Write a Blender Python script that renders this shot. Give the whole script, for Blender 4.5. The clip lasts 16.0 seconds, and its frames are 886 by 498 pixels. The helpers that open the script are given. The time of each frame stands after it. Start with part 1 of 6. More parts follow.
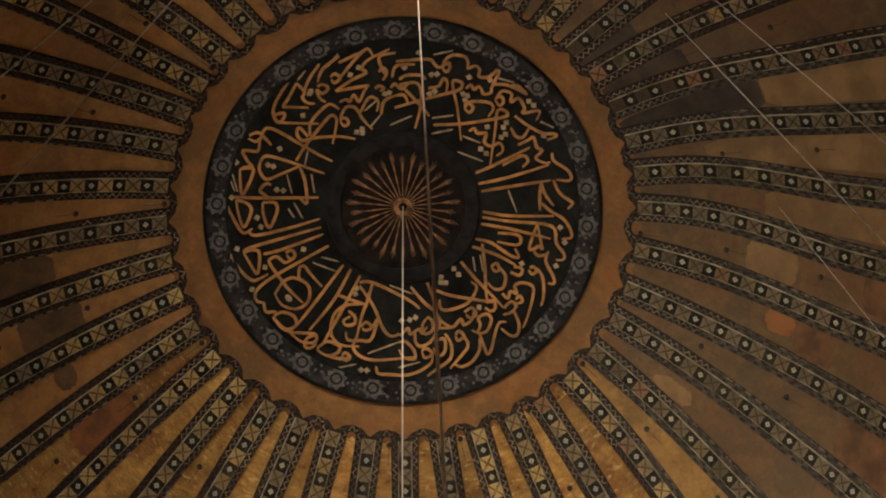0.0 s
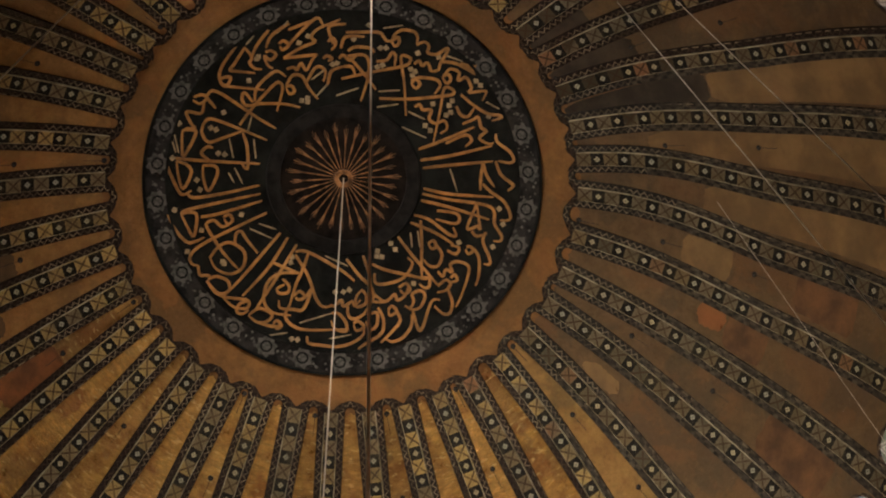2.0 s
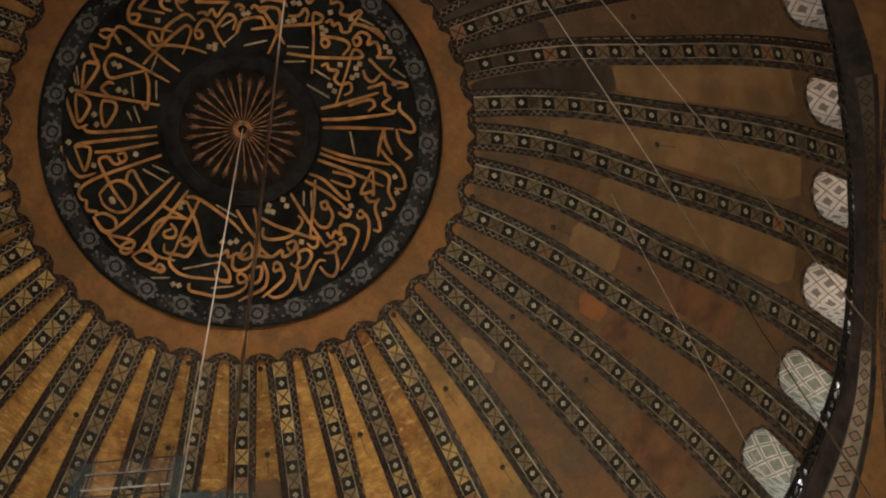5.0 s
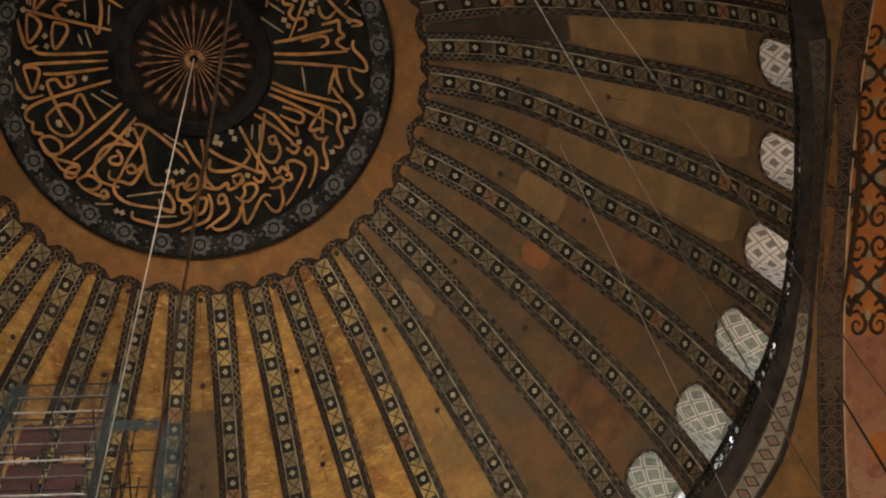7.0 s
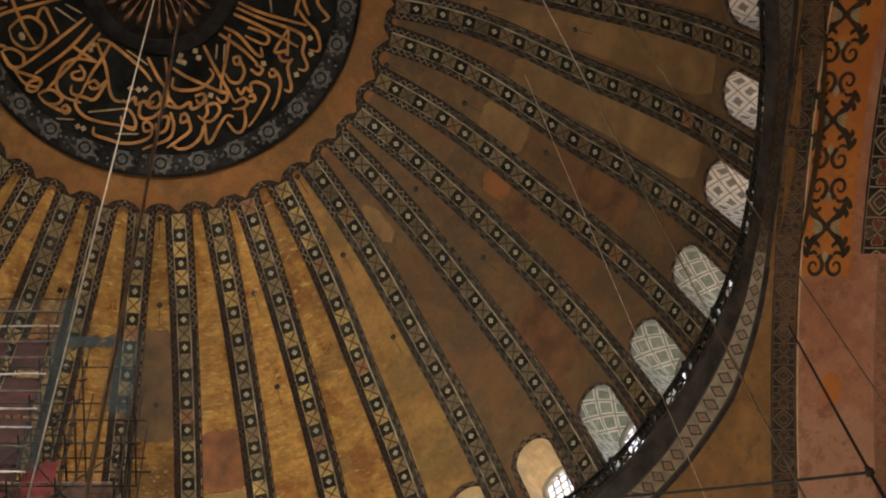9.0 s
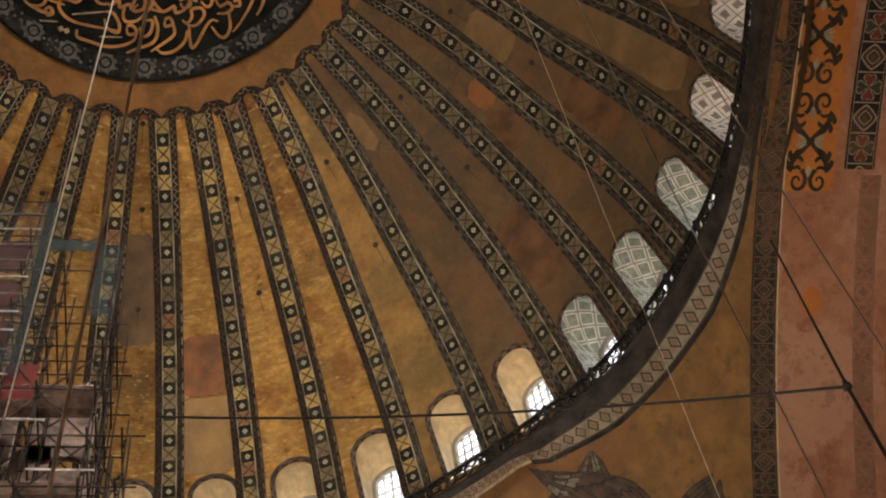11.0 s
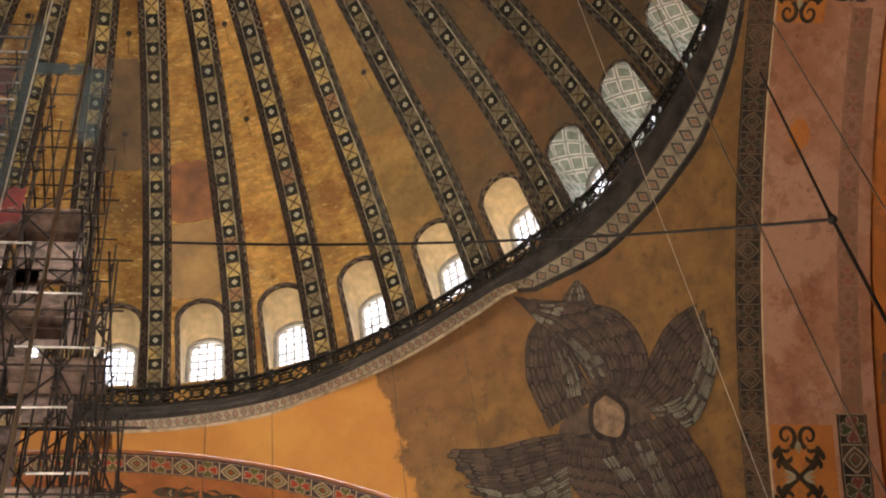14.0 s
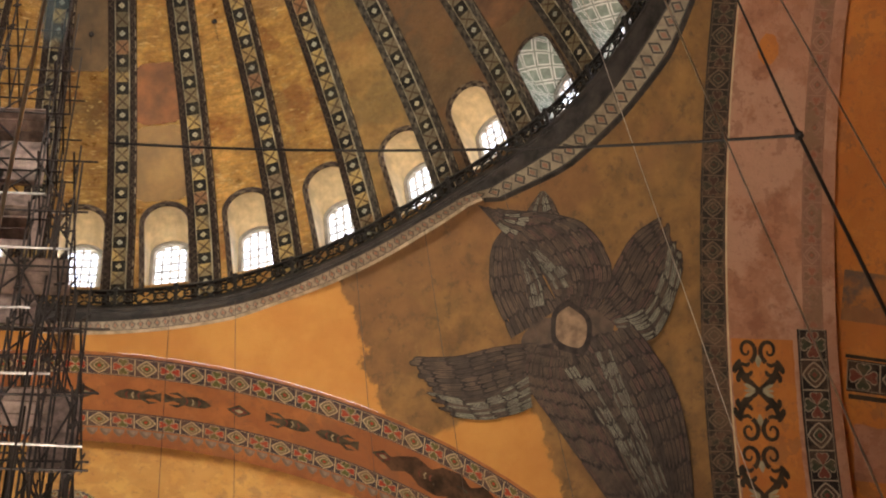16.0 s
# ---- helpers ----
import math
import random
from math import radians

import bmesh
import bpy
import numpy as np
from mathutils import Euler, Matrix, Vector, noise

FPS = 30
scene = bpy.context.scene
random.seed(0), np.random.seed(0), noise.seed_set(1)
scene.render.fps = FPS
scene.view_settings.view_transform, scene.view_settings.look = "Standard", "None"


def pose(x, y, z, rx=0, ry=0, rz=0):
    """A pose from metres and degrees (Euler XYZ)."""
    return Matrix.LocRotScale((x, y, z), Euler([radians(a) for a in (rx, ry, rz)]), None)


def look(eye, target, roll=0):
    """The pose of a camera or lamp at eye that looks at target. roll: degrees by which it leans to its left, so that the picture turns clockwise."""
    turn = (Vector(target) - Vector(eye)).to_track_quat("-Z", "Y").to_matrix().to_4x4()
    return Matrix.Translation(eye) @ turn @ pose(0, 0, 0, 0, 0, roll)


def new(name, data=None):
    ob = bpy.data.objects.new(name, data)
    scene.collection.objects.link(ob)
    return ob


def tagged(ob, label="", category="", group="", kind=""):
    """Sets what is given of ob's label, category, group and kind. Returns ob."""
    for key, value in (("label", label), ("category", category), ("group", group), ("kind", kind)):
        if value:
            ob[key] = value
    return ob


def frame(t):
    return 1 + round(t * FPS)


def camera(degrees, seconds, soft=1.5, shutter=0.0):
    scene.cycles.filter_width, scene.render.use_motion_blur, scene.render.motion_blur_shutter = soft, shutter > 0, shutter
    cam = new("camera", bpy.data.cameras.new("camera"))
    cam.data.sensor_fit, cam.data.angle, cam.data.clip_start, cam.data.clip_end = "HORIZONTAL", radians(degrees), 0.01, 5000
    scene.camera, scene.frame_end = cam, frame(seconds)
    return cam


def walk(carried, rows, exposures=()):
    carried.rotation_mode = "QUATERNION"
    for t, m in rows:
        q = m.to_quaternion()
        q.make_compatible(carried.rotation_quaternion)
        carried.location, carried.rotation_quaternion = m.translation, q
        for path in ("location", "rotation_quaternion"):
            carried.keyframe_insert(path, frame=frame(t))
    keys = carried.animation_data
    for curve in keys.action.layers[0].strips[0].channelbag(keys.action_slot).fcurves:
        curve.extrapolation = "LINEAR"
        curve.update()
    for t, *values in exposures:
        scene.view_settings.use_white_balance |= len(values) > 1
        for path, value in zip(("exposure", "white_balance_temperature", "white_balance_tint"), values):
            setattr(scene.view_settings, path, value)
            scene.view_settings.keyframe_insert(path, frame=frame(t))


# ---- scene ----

# ---- camera: a long lens held on the floor of the nave, turned from the crown of the dome down to a pendentive
cam = camera(26.344, 16.0, soft=2.1)
EYE = (-12.811, -3.329, 1.6)
TURNS = [
    (0, 164.938, 1.146, -75.863),
    (0.5, 164.719, 1.342, -76.944),
    (1, 164.447, 1.540, -77.861),
    (1.5, 164.235, 1.738, -78.749),
    (2, 164.103, 2.023, -79.800),
    (2.5, 164.082, 2.387, -80.863),
    (3, 164.016, 2.683, -81.972),
    (3.5, 163.927, 2.908, -83.036),
    (6, 161.787, 3.928, -88.953),
    (6.5, 161.264, 4.075, -89.719),
    (7, 160.827, 4.125, -90.050),
    (7.5, 160.248, 4.242, -90.653),
    (8, 159.685, 4.324, -91.122),
    (8.5, 159.072, 4.450, -91.797),
    (11, 155.634, 4.703, -93.326),
    (11.5, 154.616, 4.679, -93.480),
    (12, 153.670, 4.666, -93.511),
    (12.5, 152.780, 4.656, -93.531),
    (13, 151.936, 4.683, -93.647),
    (13.5, 151.237, 4.733, -93.883),
    (14, 150.381, 4.741, -94.095),
    (14.5, 149.624, 4.765, -94.243),
    (15, 148.866, 4.849, -94.599),
    (15.5, 148.190, 4.941, -95.165),
    (16, 147.472, 5.026, -95.645),
]
walk(cam, [(t, pose(*EYE, rx, ry, rz)) for t, rx, ry, rz in TURNS],
     exposures=[(0, 1.82), (3.5, 1.74), (7, 1.70), (11, 1.84), (16, 2.18)])

# ---- light: an even daylight sky outside the windows, warm lamps added low in the nave for unseen chandeliers
world = bpy.data.worlds.new("sky")
scene.world = world
world.use_nodes = True
wn = world.node_tree.nodes
sky = wn.new("ShaderNodeTexSky")
sky.sky_type, sky.sun_disc = "NISHITA", False
sky.sun_elevation, sky.sun_rotation = radians(44), radians(105)
wn["Background"].inputs["Strength"].default_value = 0.15
world.node_tree.links.new(sky.outputs[0], wn["Background"].inputs[0])

sun = new("sun", bpy.data.lights.new("sun", "SUN"))
sun.data.energy, sun.data.angle, sun.data.color = 5.0, radians(0.6), (1, 0.95, 0.86)
sun.matrix_world = look((70, -20, 112), (0, 0, 40))


def area_lamp(name, at, to, size, watts, colour):
    ob = new(name, bpy.data.lights.new(name, "AREA"))
    ob.data.shape, ob.data.size, ob.data.energy, ob.data.color = "DISK", size, watts, colour
    ob.matrix_world = look(at, to)
    return ob


area_lamp("chandelier_light", (-6, 1, 7), (-2, 3, 52), 14, 72, (1.0, 0.845, 0.68))
# Two narrow beams with no source of their own, added to brighten the arches.
area_lamp("chandelier_light", (5, 1, 9), (17, -1, 39), 8, 280, (1.0, 0.845, 0.68)).data.spread = radians(52)
area_lamp("chandelier_light", (1, -3, 9), (4, -18, 41), 6, 96, (1.0, 0.845, 0.68)).data.spread = radians(50)

# daylight in the openings of the windows on the far side of the dome
for k in range(8):
    w = radians(135 + 9 * k + 9)
    lamp = area_lamp("window_light", (15.75 * math.cos(w), 15.75 * math.sin(w), 44.2), (12, -1.0, 43.0), 1.0, 122, (1.0, 0.885, 0.76))
    lamp.data.spread = radians(116)
    lamp.data.shape, lamp.data.size, lamp.data.size_y = "RECTANGLE", 0.8, 2.8
for k in (-5, -7, -9, -11):
    w = radians(-9 * k)
    lamp = area_lamp("window_light", (15.8 * math.cos(w), 15.8 * math.sin(w), 44.2), (-9, 4, 50.5), 1.0, 104, (1.0, 0.885, 0.76))
    lamp.data.spread = radians(110)
    lamp.data.shape, lamp.data.size, lamp.data.size_y = "RECTANGLE", 0.8, 2.8


# ---- small helpers
def part(name, bm, material, parent=None, label="", smooth=False):
    me = bpy.data.meshes.new(name)
    bm.normal_update()
    bm.to_mesh(me)
    bm.free()
    for m in (material if isinstance(material, (list, tuple)) else [material]):
        me.materials.append(m)
    if smooth:
        me.polygons.foreach_set("use_smooth", [True] * len(me.polygons))
    ob = new(name, me)
    ob.parent = parent
    if label:
        ob["label"] = label
    return ob


def shared(name, me, m, parent=None):
    ob = new(name, me)
    ob.parent = parent
    ob.matrix_local = m
    return ob


class Nodes:
    """A short hand for node trees."""

    def __init__(self, name, rough=0.6, metal=0.0):
        self.mat = bpy.data.materials.new(name)
        self.mat.use_nodes = True
        self.tree = self.mat.node_tree
        self.out = self.tree.nodes["Principled BSDF"]
        self.out.inputs["Roughness"].default_value = rough
        self.out.inputs["Metallic"].default_value = metal

    def put(self, socket, v):
        if hasattr(v, "default_value"):
            self.tree.links.new(v, socket)
        else:
            socket.default_value = v if not isinstance(v, tuple) or len(v) != 3 or socket.type != "RGBA" else (*v, 1)

    def m(self, op, a, b=0.0, c=0.0):
        n = self.tree.nodes.new("ShaderNodeMath")
        n.operation = op
        for s, v in zip(n.inputs, (a, b, c)):
            self.put(s, v)
        return n.outputs[0]

    def mix(self, f, a, b, how="MIX"):
        n = self.tree.nodes.new("ShaderNodeMix")
        n.data_type, n.blend_type = "RGBA", how
        self.put(n.inputs[0], f)
        self.put(n.inputs[6], a)
        self.put(n.inputs[7], b)
        return n.outputs[2]

    def noise(self, scale, detail=4.0, rough=0.6, vec=None, stretch=None, shift=None):
        n = self.tree.nodes.new("ShaderNodeTexNoise")
        n.inputs["Scale"].default_value, n.inputs["Detail"].default_value = scale, detail
        n.inputs["Roughness"].default_value = rough
        v = vec or self.coord("Object")
        if stretch or shift is not None:
            mp = self.tree.nodes.new("ShaderNodeMapping")
            self.put(mp.inputs[0], v)
            if stretch:
                mp.inputs["Scale"].default_value = stretch
            if shift is not None:
                cx = self.tree.nodes.new("ShaderNodeCombineXYZ")
                for s in cx.inputs:
                    self.put(s, shift)
                self.tree.links.new(cx.outputs[0], mp.inputs["Location"])
            v = mp.outputs[0]
        self.put(n.inputs["Vector"], v)
        return n.outputs[0]

    def coord(self, which):
        return self.tree.nodes.new("ShaderNodeTexCoord").outputs[which]

    def uv(self):
        s = self.tree.nodes.new("ShaderNodeSeparateXYZ")
        self.put(s.inputs[0], self.coord("UV"))
        return s.outputs[0], s.outputs[1]

    def ramp(self, v, lo, hi):
        n = self.tree.nodes.new("ShaderNodeMapRange")
        n.interpolation_type = "SMOOTHSTEP"
        self.put(n.inputs[0], v)
        n.inputs[1].default_value, n.inputs[2].default_value = lo, hi
        return n.outputs[0]

    def rnd(self):
        return self.tree.nodes.new("ShaderNodeObjectInfo").outputs["Random"]

    def white(self, a, b=0.0):
        n = self.tree.nodes.new("ShaderNodeTexWhiteNoise")
        n.noise_dimensions = "2D"
        c = self.tree.nodes.new("ShaderNodeCombineXYZ")
        self.put(c.inputs[0], a)
        self.put(c.inputs[1], b)
        self.tree.links.new(c.outputs[0], n.inputs["Vector"])
        return n.outputs[0]

    def bump(self, height, strength=0.3, distance=0.02):
        n = self.tree.nodes.new("ShaderNodeBump")
        n.inputs["Strength"].default_value, n.inputs["Distance"].default_value = strength, distance
        self.put(n.inputs["Height"], height)
        self.tree.links.new(n.outputs[0], self.out.inputs["Normal"])
        return self

    def done(self, colour, rough=None):
        self.put(self.out.inputs["Base Color"], colour)
        if rough is not None:
            self.put(self.out.inputs["Roughness"], rough)
        return self.mat


def plain(name, colour, rough=0.6, metal=0.0, vary=0.25, scale=3.0, gloss=0.4):
    """Paint, metal or plaster with grain at two scales."""
    n = Nodes(name, rough, metal)
    n.out.inputs["Specular IOR Level"].default_value = gloss
    a, b = n.noise(scale), n.noise(scale * 9, 3)
    dark = tuple(c * (1 - vary * 1.6) for c in colour)
    light = tuple(min(1, c * (1 + vary)) for c in colour)
    col = n.mix(n.ramp(a, 0.3, 0.7), dark, light)
    col = n.mix(n.m("MULTIPLY", n.ramp(b, 0.5, 0.75), 0.35), col, dark)
    n.bump(b, 0.25, 0.01)
    return n.done(col)


# ---- materials
def gold_plaster():
    n = Nodes("gold_plaster", 0.4, 0.32)
    r = n.rnd()
    shift = n.m("MULTIPLY", r, 60.0)
    big = n.noise(0.45, 5, 0.6, shift=shift)
    mid = n.noise(2.2, 5, 0.65, shift=shift)
    fine = n.noise(26, 3, 0.6)
    wrinkle = n.noise(3.4, 4, 0.7, shift=shift, stretch=(1.0, 0.3, 1.0))
    ridge = n.ramp(n.m("ABSOLUTE", n.m("SUBTRACT", wrinkle, 0.5)), 0.0, 0.09)
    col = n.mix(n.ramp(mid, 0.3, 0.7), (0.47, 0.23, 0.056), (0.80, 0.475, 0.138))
    col = n.mix(n.m("MULTIPLY", n.ramp(big, 0.54, 0.6), n.m("MULTIPLY", r, 0.85)), col, (0.24, 0.135, 0.06))
    rusty = n.noise(0.6, 3, 0.5, shift=n.m("MULTIPLY", r, 91.0))
    col = n.mix(n.m("MULTIPLY", n.ramp(rusty, 0.6, 0.64), 0.6), col, (0.33, 0.11, 0.03))
    pale = n.noise(1.4, 4, 0.6, shift=n.m("MULTIPLY", r, 33.0))
    col = n.mix(n.m("MULTIPLY", n.ramp(pale, 0.58, 0.7), 0.5), col, (0.52, 0.36, 0.15))
    tone = n.m("MULTIPLY_ADD", n.white(r, 3.0), 0.45, 0.74)
    g = n.tree.nodes.new("ShaderNodeCombineColor")
    for s in g.inputs:
        n.put(s, tone)
    col = n.mix(1.0, col, g.outputs[0], "MULTIPLY")
    grain = n.noise(8.0, 7, 0.72, shift=shift)
    col = n.mix(n.m("MULTIPLY", n.ramp(grain, 0.53, 0.7), 0.4), col, (0.17, 0.085, 0.025))
    col = n.mix(n.m("MULTIPLY", n.ramp(grain, 0.48, 0.34), 0.35), col, (0.56, 0.38, 0.14))
    cracks = n.noise(3.2, 6, 0.7, shift=shift)
    line = n.m("ABSOLUTE", n.m("SUBTRACT", cracks, 0.5))
    col = n.mix(n.m("MULTIPLY", n.m("SUBTRACT", 1.0, n.ramp(line, 0.0, 0.012)), n.m("MULTIPLY", n.ramp(big, 0.45, 0.6), 0.45)), col, (0.09, 0.045, 0.015))
    # Shade in the wrinkles and glints on the gilding are painted as colour.
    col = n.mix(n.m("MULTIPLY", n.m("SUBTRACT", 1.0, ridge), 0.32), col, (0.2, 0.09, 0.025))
    painted_glint = n.ramp(n.noise(9, 3, 0.6, shift=shift, stretch=(1.0, 0.35, 1.0)), 0.58, 0.68)
    col = n.mix(n.m("MULTIPLY", painted_glint, 0.7), col, (0.92, 0.68, 0.30))
    relief = n.m("ADD", n.m("MULTIPLY", fine, 0.25), n.m("ADD", n.m("MULTIPLY", grain, 0.8), n.m("MULTIPLY", wrinkle, 1.6)))
    n.bump(n.m("ADD", mid, relief), 1.0, 0.16)
    return n.done(col, n.m("MULTIPLY_ADD", mid, 0.3, 0.17))


def aged_plaster(name, lo, hi, metal):
    """Plaster whose gilding has gone: brown, patched and stained. MATT's tones hold shade too."""
    n = Nodes(name, 0.62, metal)
    n.out.inputs["Specular IOR Level"].default_value = 0.25
    r = n.rnd()
    shift = n.m("MULTIPLY", r, 60.0)
    big, mid = n.noise(0.4, 4, 0.55, shift=shift), n.noise(1.9, 5, 0.65, shift=shift)
    grain, fine = n.noise(8.0, 7, 0.72, shift=shift), n.noise(26, 3)
    col = n.mix(n.ramp(mid, 0.3, 0.7), lo, hi)
    col = n.mix(n.m("MULTIPLY", n.ramp(big, 0.5, 0.56), n.m("MULTIPLY_ADD", r, 0.5, 0.2)), col, tuple(c * f for c, f in zip(hi, (1.05, 0.82, 0.7))))
    grey = n.noise(0.55, 4, 0.55, shift=n.m("MULTIPLY", r, 91.0))
    col = n.mix(n.m("MULTIPLY", n.ramp(grey, 0.53, 0.58), 0.65), col, tuple(c * f for c, f in zip(lo, (0.85, 0.98, 1.2))))
    col = n.mix(n.m("MULTIPLY", n.ramp(grain, 0.54, 0.7), 0.45), col, tuple(c * 0.5 for c in lo))
    col = n.mix(n.m("MULTIPLY", n.ramp(grain, 0.46, 0.34), 0.25), col, tuple(c * f for c, f in zip(hi, (1.4, 1.5, 1.6))))
    line = n.m("ABSOLUTE", n.m("SUBTRACT", n.noise(2.6, 6, 0.7, shift=shift), 0.5))
    col = n.mix(n.m("MULTIPLY", n.m("SUBTRACT", 1.0, n.ramp(line, 0.0, 0.01)), 0.35), col, (0.08, 0.045, 0.02))
    n.bump(n.m("ADD", mid, n.m("ADD", n.m("MULTIPLY", grain, 0.6), n.m("MULTIPLY", fine, 0.25))), 0.8, 0.09)
    return n.done(col)


def rib_pattern(name="rib_mosaic", tan0=(0.22, 0.16, 0.072), tan1=(0.46, 0.32, 0.115), worn=0.75):
    """Squares in turn: a crossed tan one, and a dark one with a pale lozenge."""
    n = Nodes(name, 0.7)
    n.out.inputs["Specular IOR Level"].default_value = 0.08
    u, v = n.uv()
    r = n.rnd()
    cell = n.m("FLOOR", v)
    fv = n.m("SUBTRACT", n.m("FRACT", v), 0.5)
    fu = n.m("SUBTRACT", u, 0.5)
    odd = n.m("MODULO", n.m("ABSOLUTE", cell), 2.0)
    au, av = n.m("ABSOLUTE", fu), n.m("ABSOLUTE", fv)
    w = n.white(cell, r)
    tan = n.mix(w, tan0, tan1)
    tan = n.mix(n.ramp(n.white(n.m("ADD", cell, 31.0), r), 0.94, 0.96), tan, (0.23, 0.12, 0.06))
    old = n.ramp(n.noise(0.35, 2, 0.5, shift=n.m("MULTIPLY", r, 47.0)), 0.49, 0.53)
    tan = n.mix(n.m("MULTIPLY", old, worn), tan, (0.15, 0.125, 0.08))
    diag = n.m("ABSOLUTE", n.m("SUBTRACT", au, av))
    cross = n.m("LESS_THAN", diag, 0.095)
    ringd = n.m("ABSOLUTE", n.m("SUBTRACT", n.m("ADD", au, av), 0.34))
    cross = n.m("MAXIMUM", cross, n.m("MULTIPLY", n.m("LESS_THAN", ringd, 0.022), 0.6))
    a = n.mix(n.m("MULTIPLY", cross, n.m("MULTIPLY_ADD", n.ramp(n.noise(5, 3), 0.35, 0.6), 0.35, 0.6)), tan, (0.055, 0.03, 0.015))
    box = n.m("MAXIMUM", au, av)
    loz = n.m("ADD", au, av)
    dark = n.mix(n.ramp(n.noise(9, 3), 0.4, 0.7), (0.008, 0.0072, 0.006), (0.022, 0.019, 0.015))
    ring2 = n.m("MULTIPLY", n.m("LESS_THAN", loz, 0.23), n.m("GREATER_THAN", loz, 0.05))
    d = n.mix(ring2, dark, n.mix(w, (0.30, 0.31, 0.26), (0.42, 0.36, 0.22)))
    lobe = n.m("MULTIPLY", n.m("ABSOLUTE", n.m("SINE", n.m("MULTIPLY", n.m("MINIMUM", au, av), 9.4))), 0.03)
    d = n.mix(n.m("GREATER_THAN", n.m("ADD", box, lobe), 0.49), d, tan)
    col = n.mix(odd, a, d)
    edge = n.m("GREATER_THAN", au, 0.472)
    col = n.mix(n.m("MULTIPLY", edge, n.m("MULTIPLY_ADD", n.ramp(n.noise(1.5, 3), 0.4, 0.6), 0.7, 0.3)), col, (0.5, 0.44, 0.30))
    grime = n.noise(2.5, 5, 0.65)
    col = n.mix(n.m("MULTIPLY", n.ramp(grime, 0.45, 0.75), 0.5), col, (0.07, 0.055, 0.03))
    n.bump(n.noise(40, 2), 0.3, 0.01)
    return n.done(col)


def border_pattern(name="border_mosaic", ground=(0.018, 0.0115, 0.009), line=(0.30, 0.235, 0.155), wide=0.10, checks=0.0):
    """A dark band: a pale wave round the head of each tongue, painted-light dashes or chequers down its sides."""
    n = Nodes(name, 0.75)
    n.out.inputs["Specular IOR Level"].default_value = 0.07
    u, v = n.uv()
    tri = n.m("ABSOLUTE", n.m("SUBTRACT", n.m("FRACT", v), 0.5))
    tri = n.m("MULTIPLY_ADD", tri, 1.3, 0.18)
    wave = n.m("LESS_THAN", n.m("ABSOLUTE", n.m("SUBTRACT", u, tri)), wide)
    shift = n.m("MULTIPLY", n.rnd(), 71.0)
    ragged = n.m("MULTIPLY_ADD", n.noise(1.3, 2, 0.5, shift=shift), 16.0, 6.0)
    high = n.m("LESS_THAN", n.m("ABSOLUTE", n.m("SUBTRACT", v, 71.5)), ragged)
    wear = n.ramp(n.noise(1.8, 5, 0.75, shift=shift), 0.4, 0.62)
    # The dashes paint light on the raised edge, along one side only.
    lit_dash = n.m("MULTIPLY", n.m("LESS_THAN", n.m("ABSOLUTE", n.m("SUBTRACT", u, 0.14)), 0.085), n.m("LESS_THAN", n.m("FRACT", n.m("MULTIPLY", v, 0.62)), 0.62))
    lit_dash = n.m("MULTIPLY", lit_dash, n.m("GREATER_THAN", v, 71.5))
    half = n.m("LESS_THAN", n.m("FRACT", n.m("MULTIPLY", v, 0.55)), 0.5)
    check = n.m("ABSOLUTE", n.m("SUBTRACT", half, n.m("LESS_THAN", u, 0.5)))
    low = n.m("MAXIMUM", lit_dash, n.m("MAXIMUM", n.m("MULTIPLY", check, checks), n.m("MULTIPLY", wave, 0.22)))
    f = n.m("ADD", n.m("MULTIPLY", high, wave), n.m("MULTIPLY", n.m("SUBTRACT", 1.0, high), low))
    f = n.m("MULTIPLY", f, n.m("MULTIPLY_ADD", wear, 0.75, 0.2))
    base = n.mix(n.ramp(n.noise(6, 3), 0.4, 0.7), ground, tuple(c * 1.9 for c in ground))
    n.bump(n.noise(40, 2), 0.3, 0.01)
    return n.done(n.mix(f, base, line))


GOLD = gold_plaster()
RIB = rib_pattern()
BORDER = border_pattern()
# Darker copy: greyed mosaic on rib 0, shade in the colour of ribs 4-11.
FADED_SHADED_RIB = rib_pattern("faded_shaded_rib_mosaic", (0.085, 0.072, 0.046), (0.17, 0.13, 0.068), 0.9)
SOOTY_RIB = rib_pattern("sooty_rib_mosaic", (0.042, 0.034, 0.022), (0.07, 0.052, 0.03), 0.9)
FADED_BORDER = border_pattern("faded_border_mosaic", (0.02, 0.017, 0.0145), (0.21, 0.17, 0.118), 0.13, 0.38)
WINDOW_TRIM = border_pattern("window_arch_paint", (0.028, 0.019, 0.016), (0.22, 0.165, 0.11), 0.2, 0.7)
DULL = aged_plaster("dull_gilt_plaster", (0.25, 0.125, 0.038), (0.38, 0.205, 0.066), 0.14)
MID_GILT = aged_plaster("mid_gilt_plaster", (0.20, 0.113, 0.034), (0.34, 0.2, 0.064), 0.2)
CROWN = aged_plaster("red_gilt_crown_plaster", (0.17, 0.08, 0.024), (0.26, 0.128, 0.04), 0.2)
MATT = aged_plaster("aged_shaded_plaster", (0.092, 0.054, 0.023), (0.15, 0.09, 0.038), 0.0)
BLACK = plain("black_green_paint", (0.009, 0.0095, 0.008), 0.8, 0, 0.5, 1.2, 0.12)
BLUEGREY = plain("blue_grey_paint", (0.021, 0.0185, 0.0175), 0.8, 0, 0.5, 2.5, 0.15)
STAR = plain("pale_grey_paint", (0.088, 0.084, 0.075), 0.7, 0, 0.4, 4)
LETTER = plain("gilded_lettering", (0.43, 0.205, 0.06), 0.45, 0.3, 0.3, 2.0)
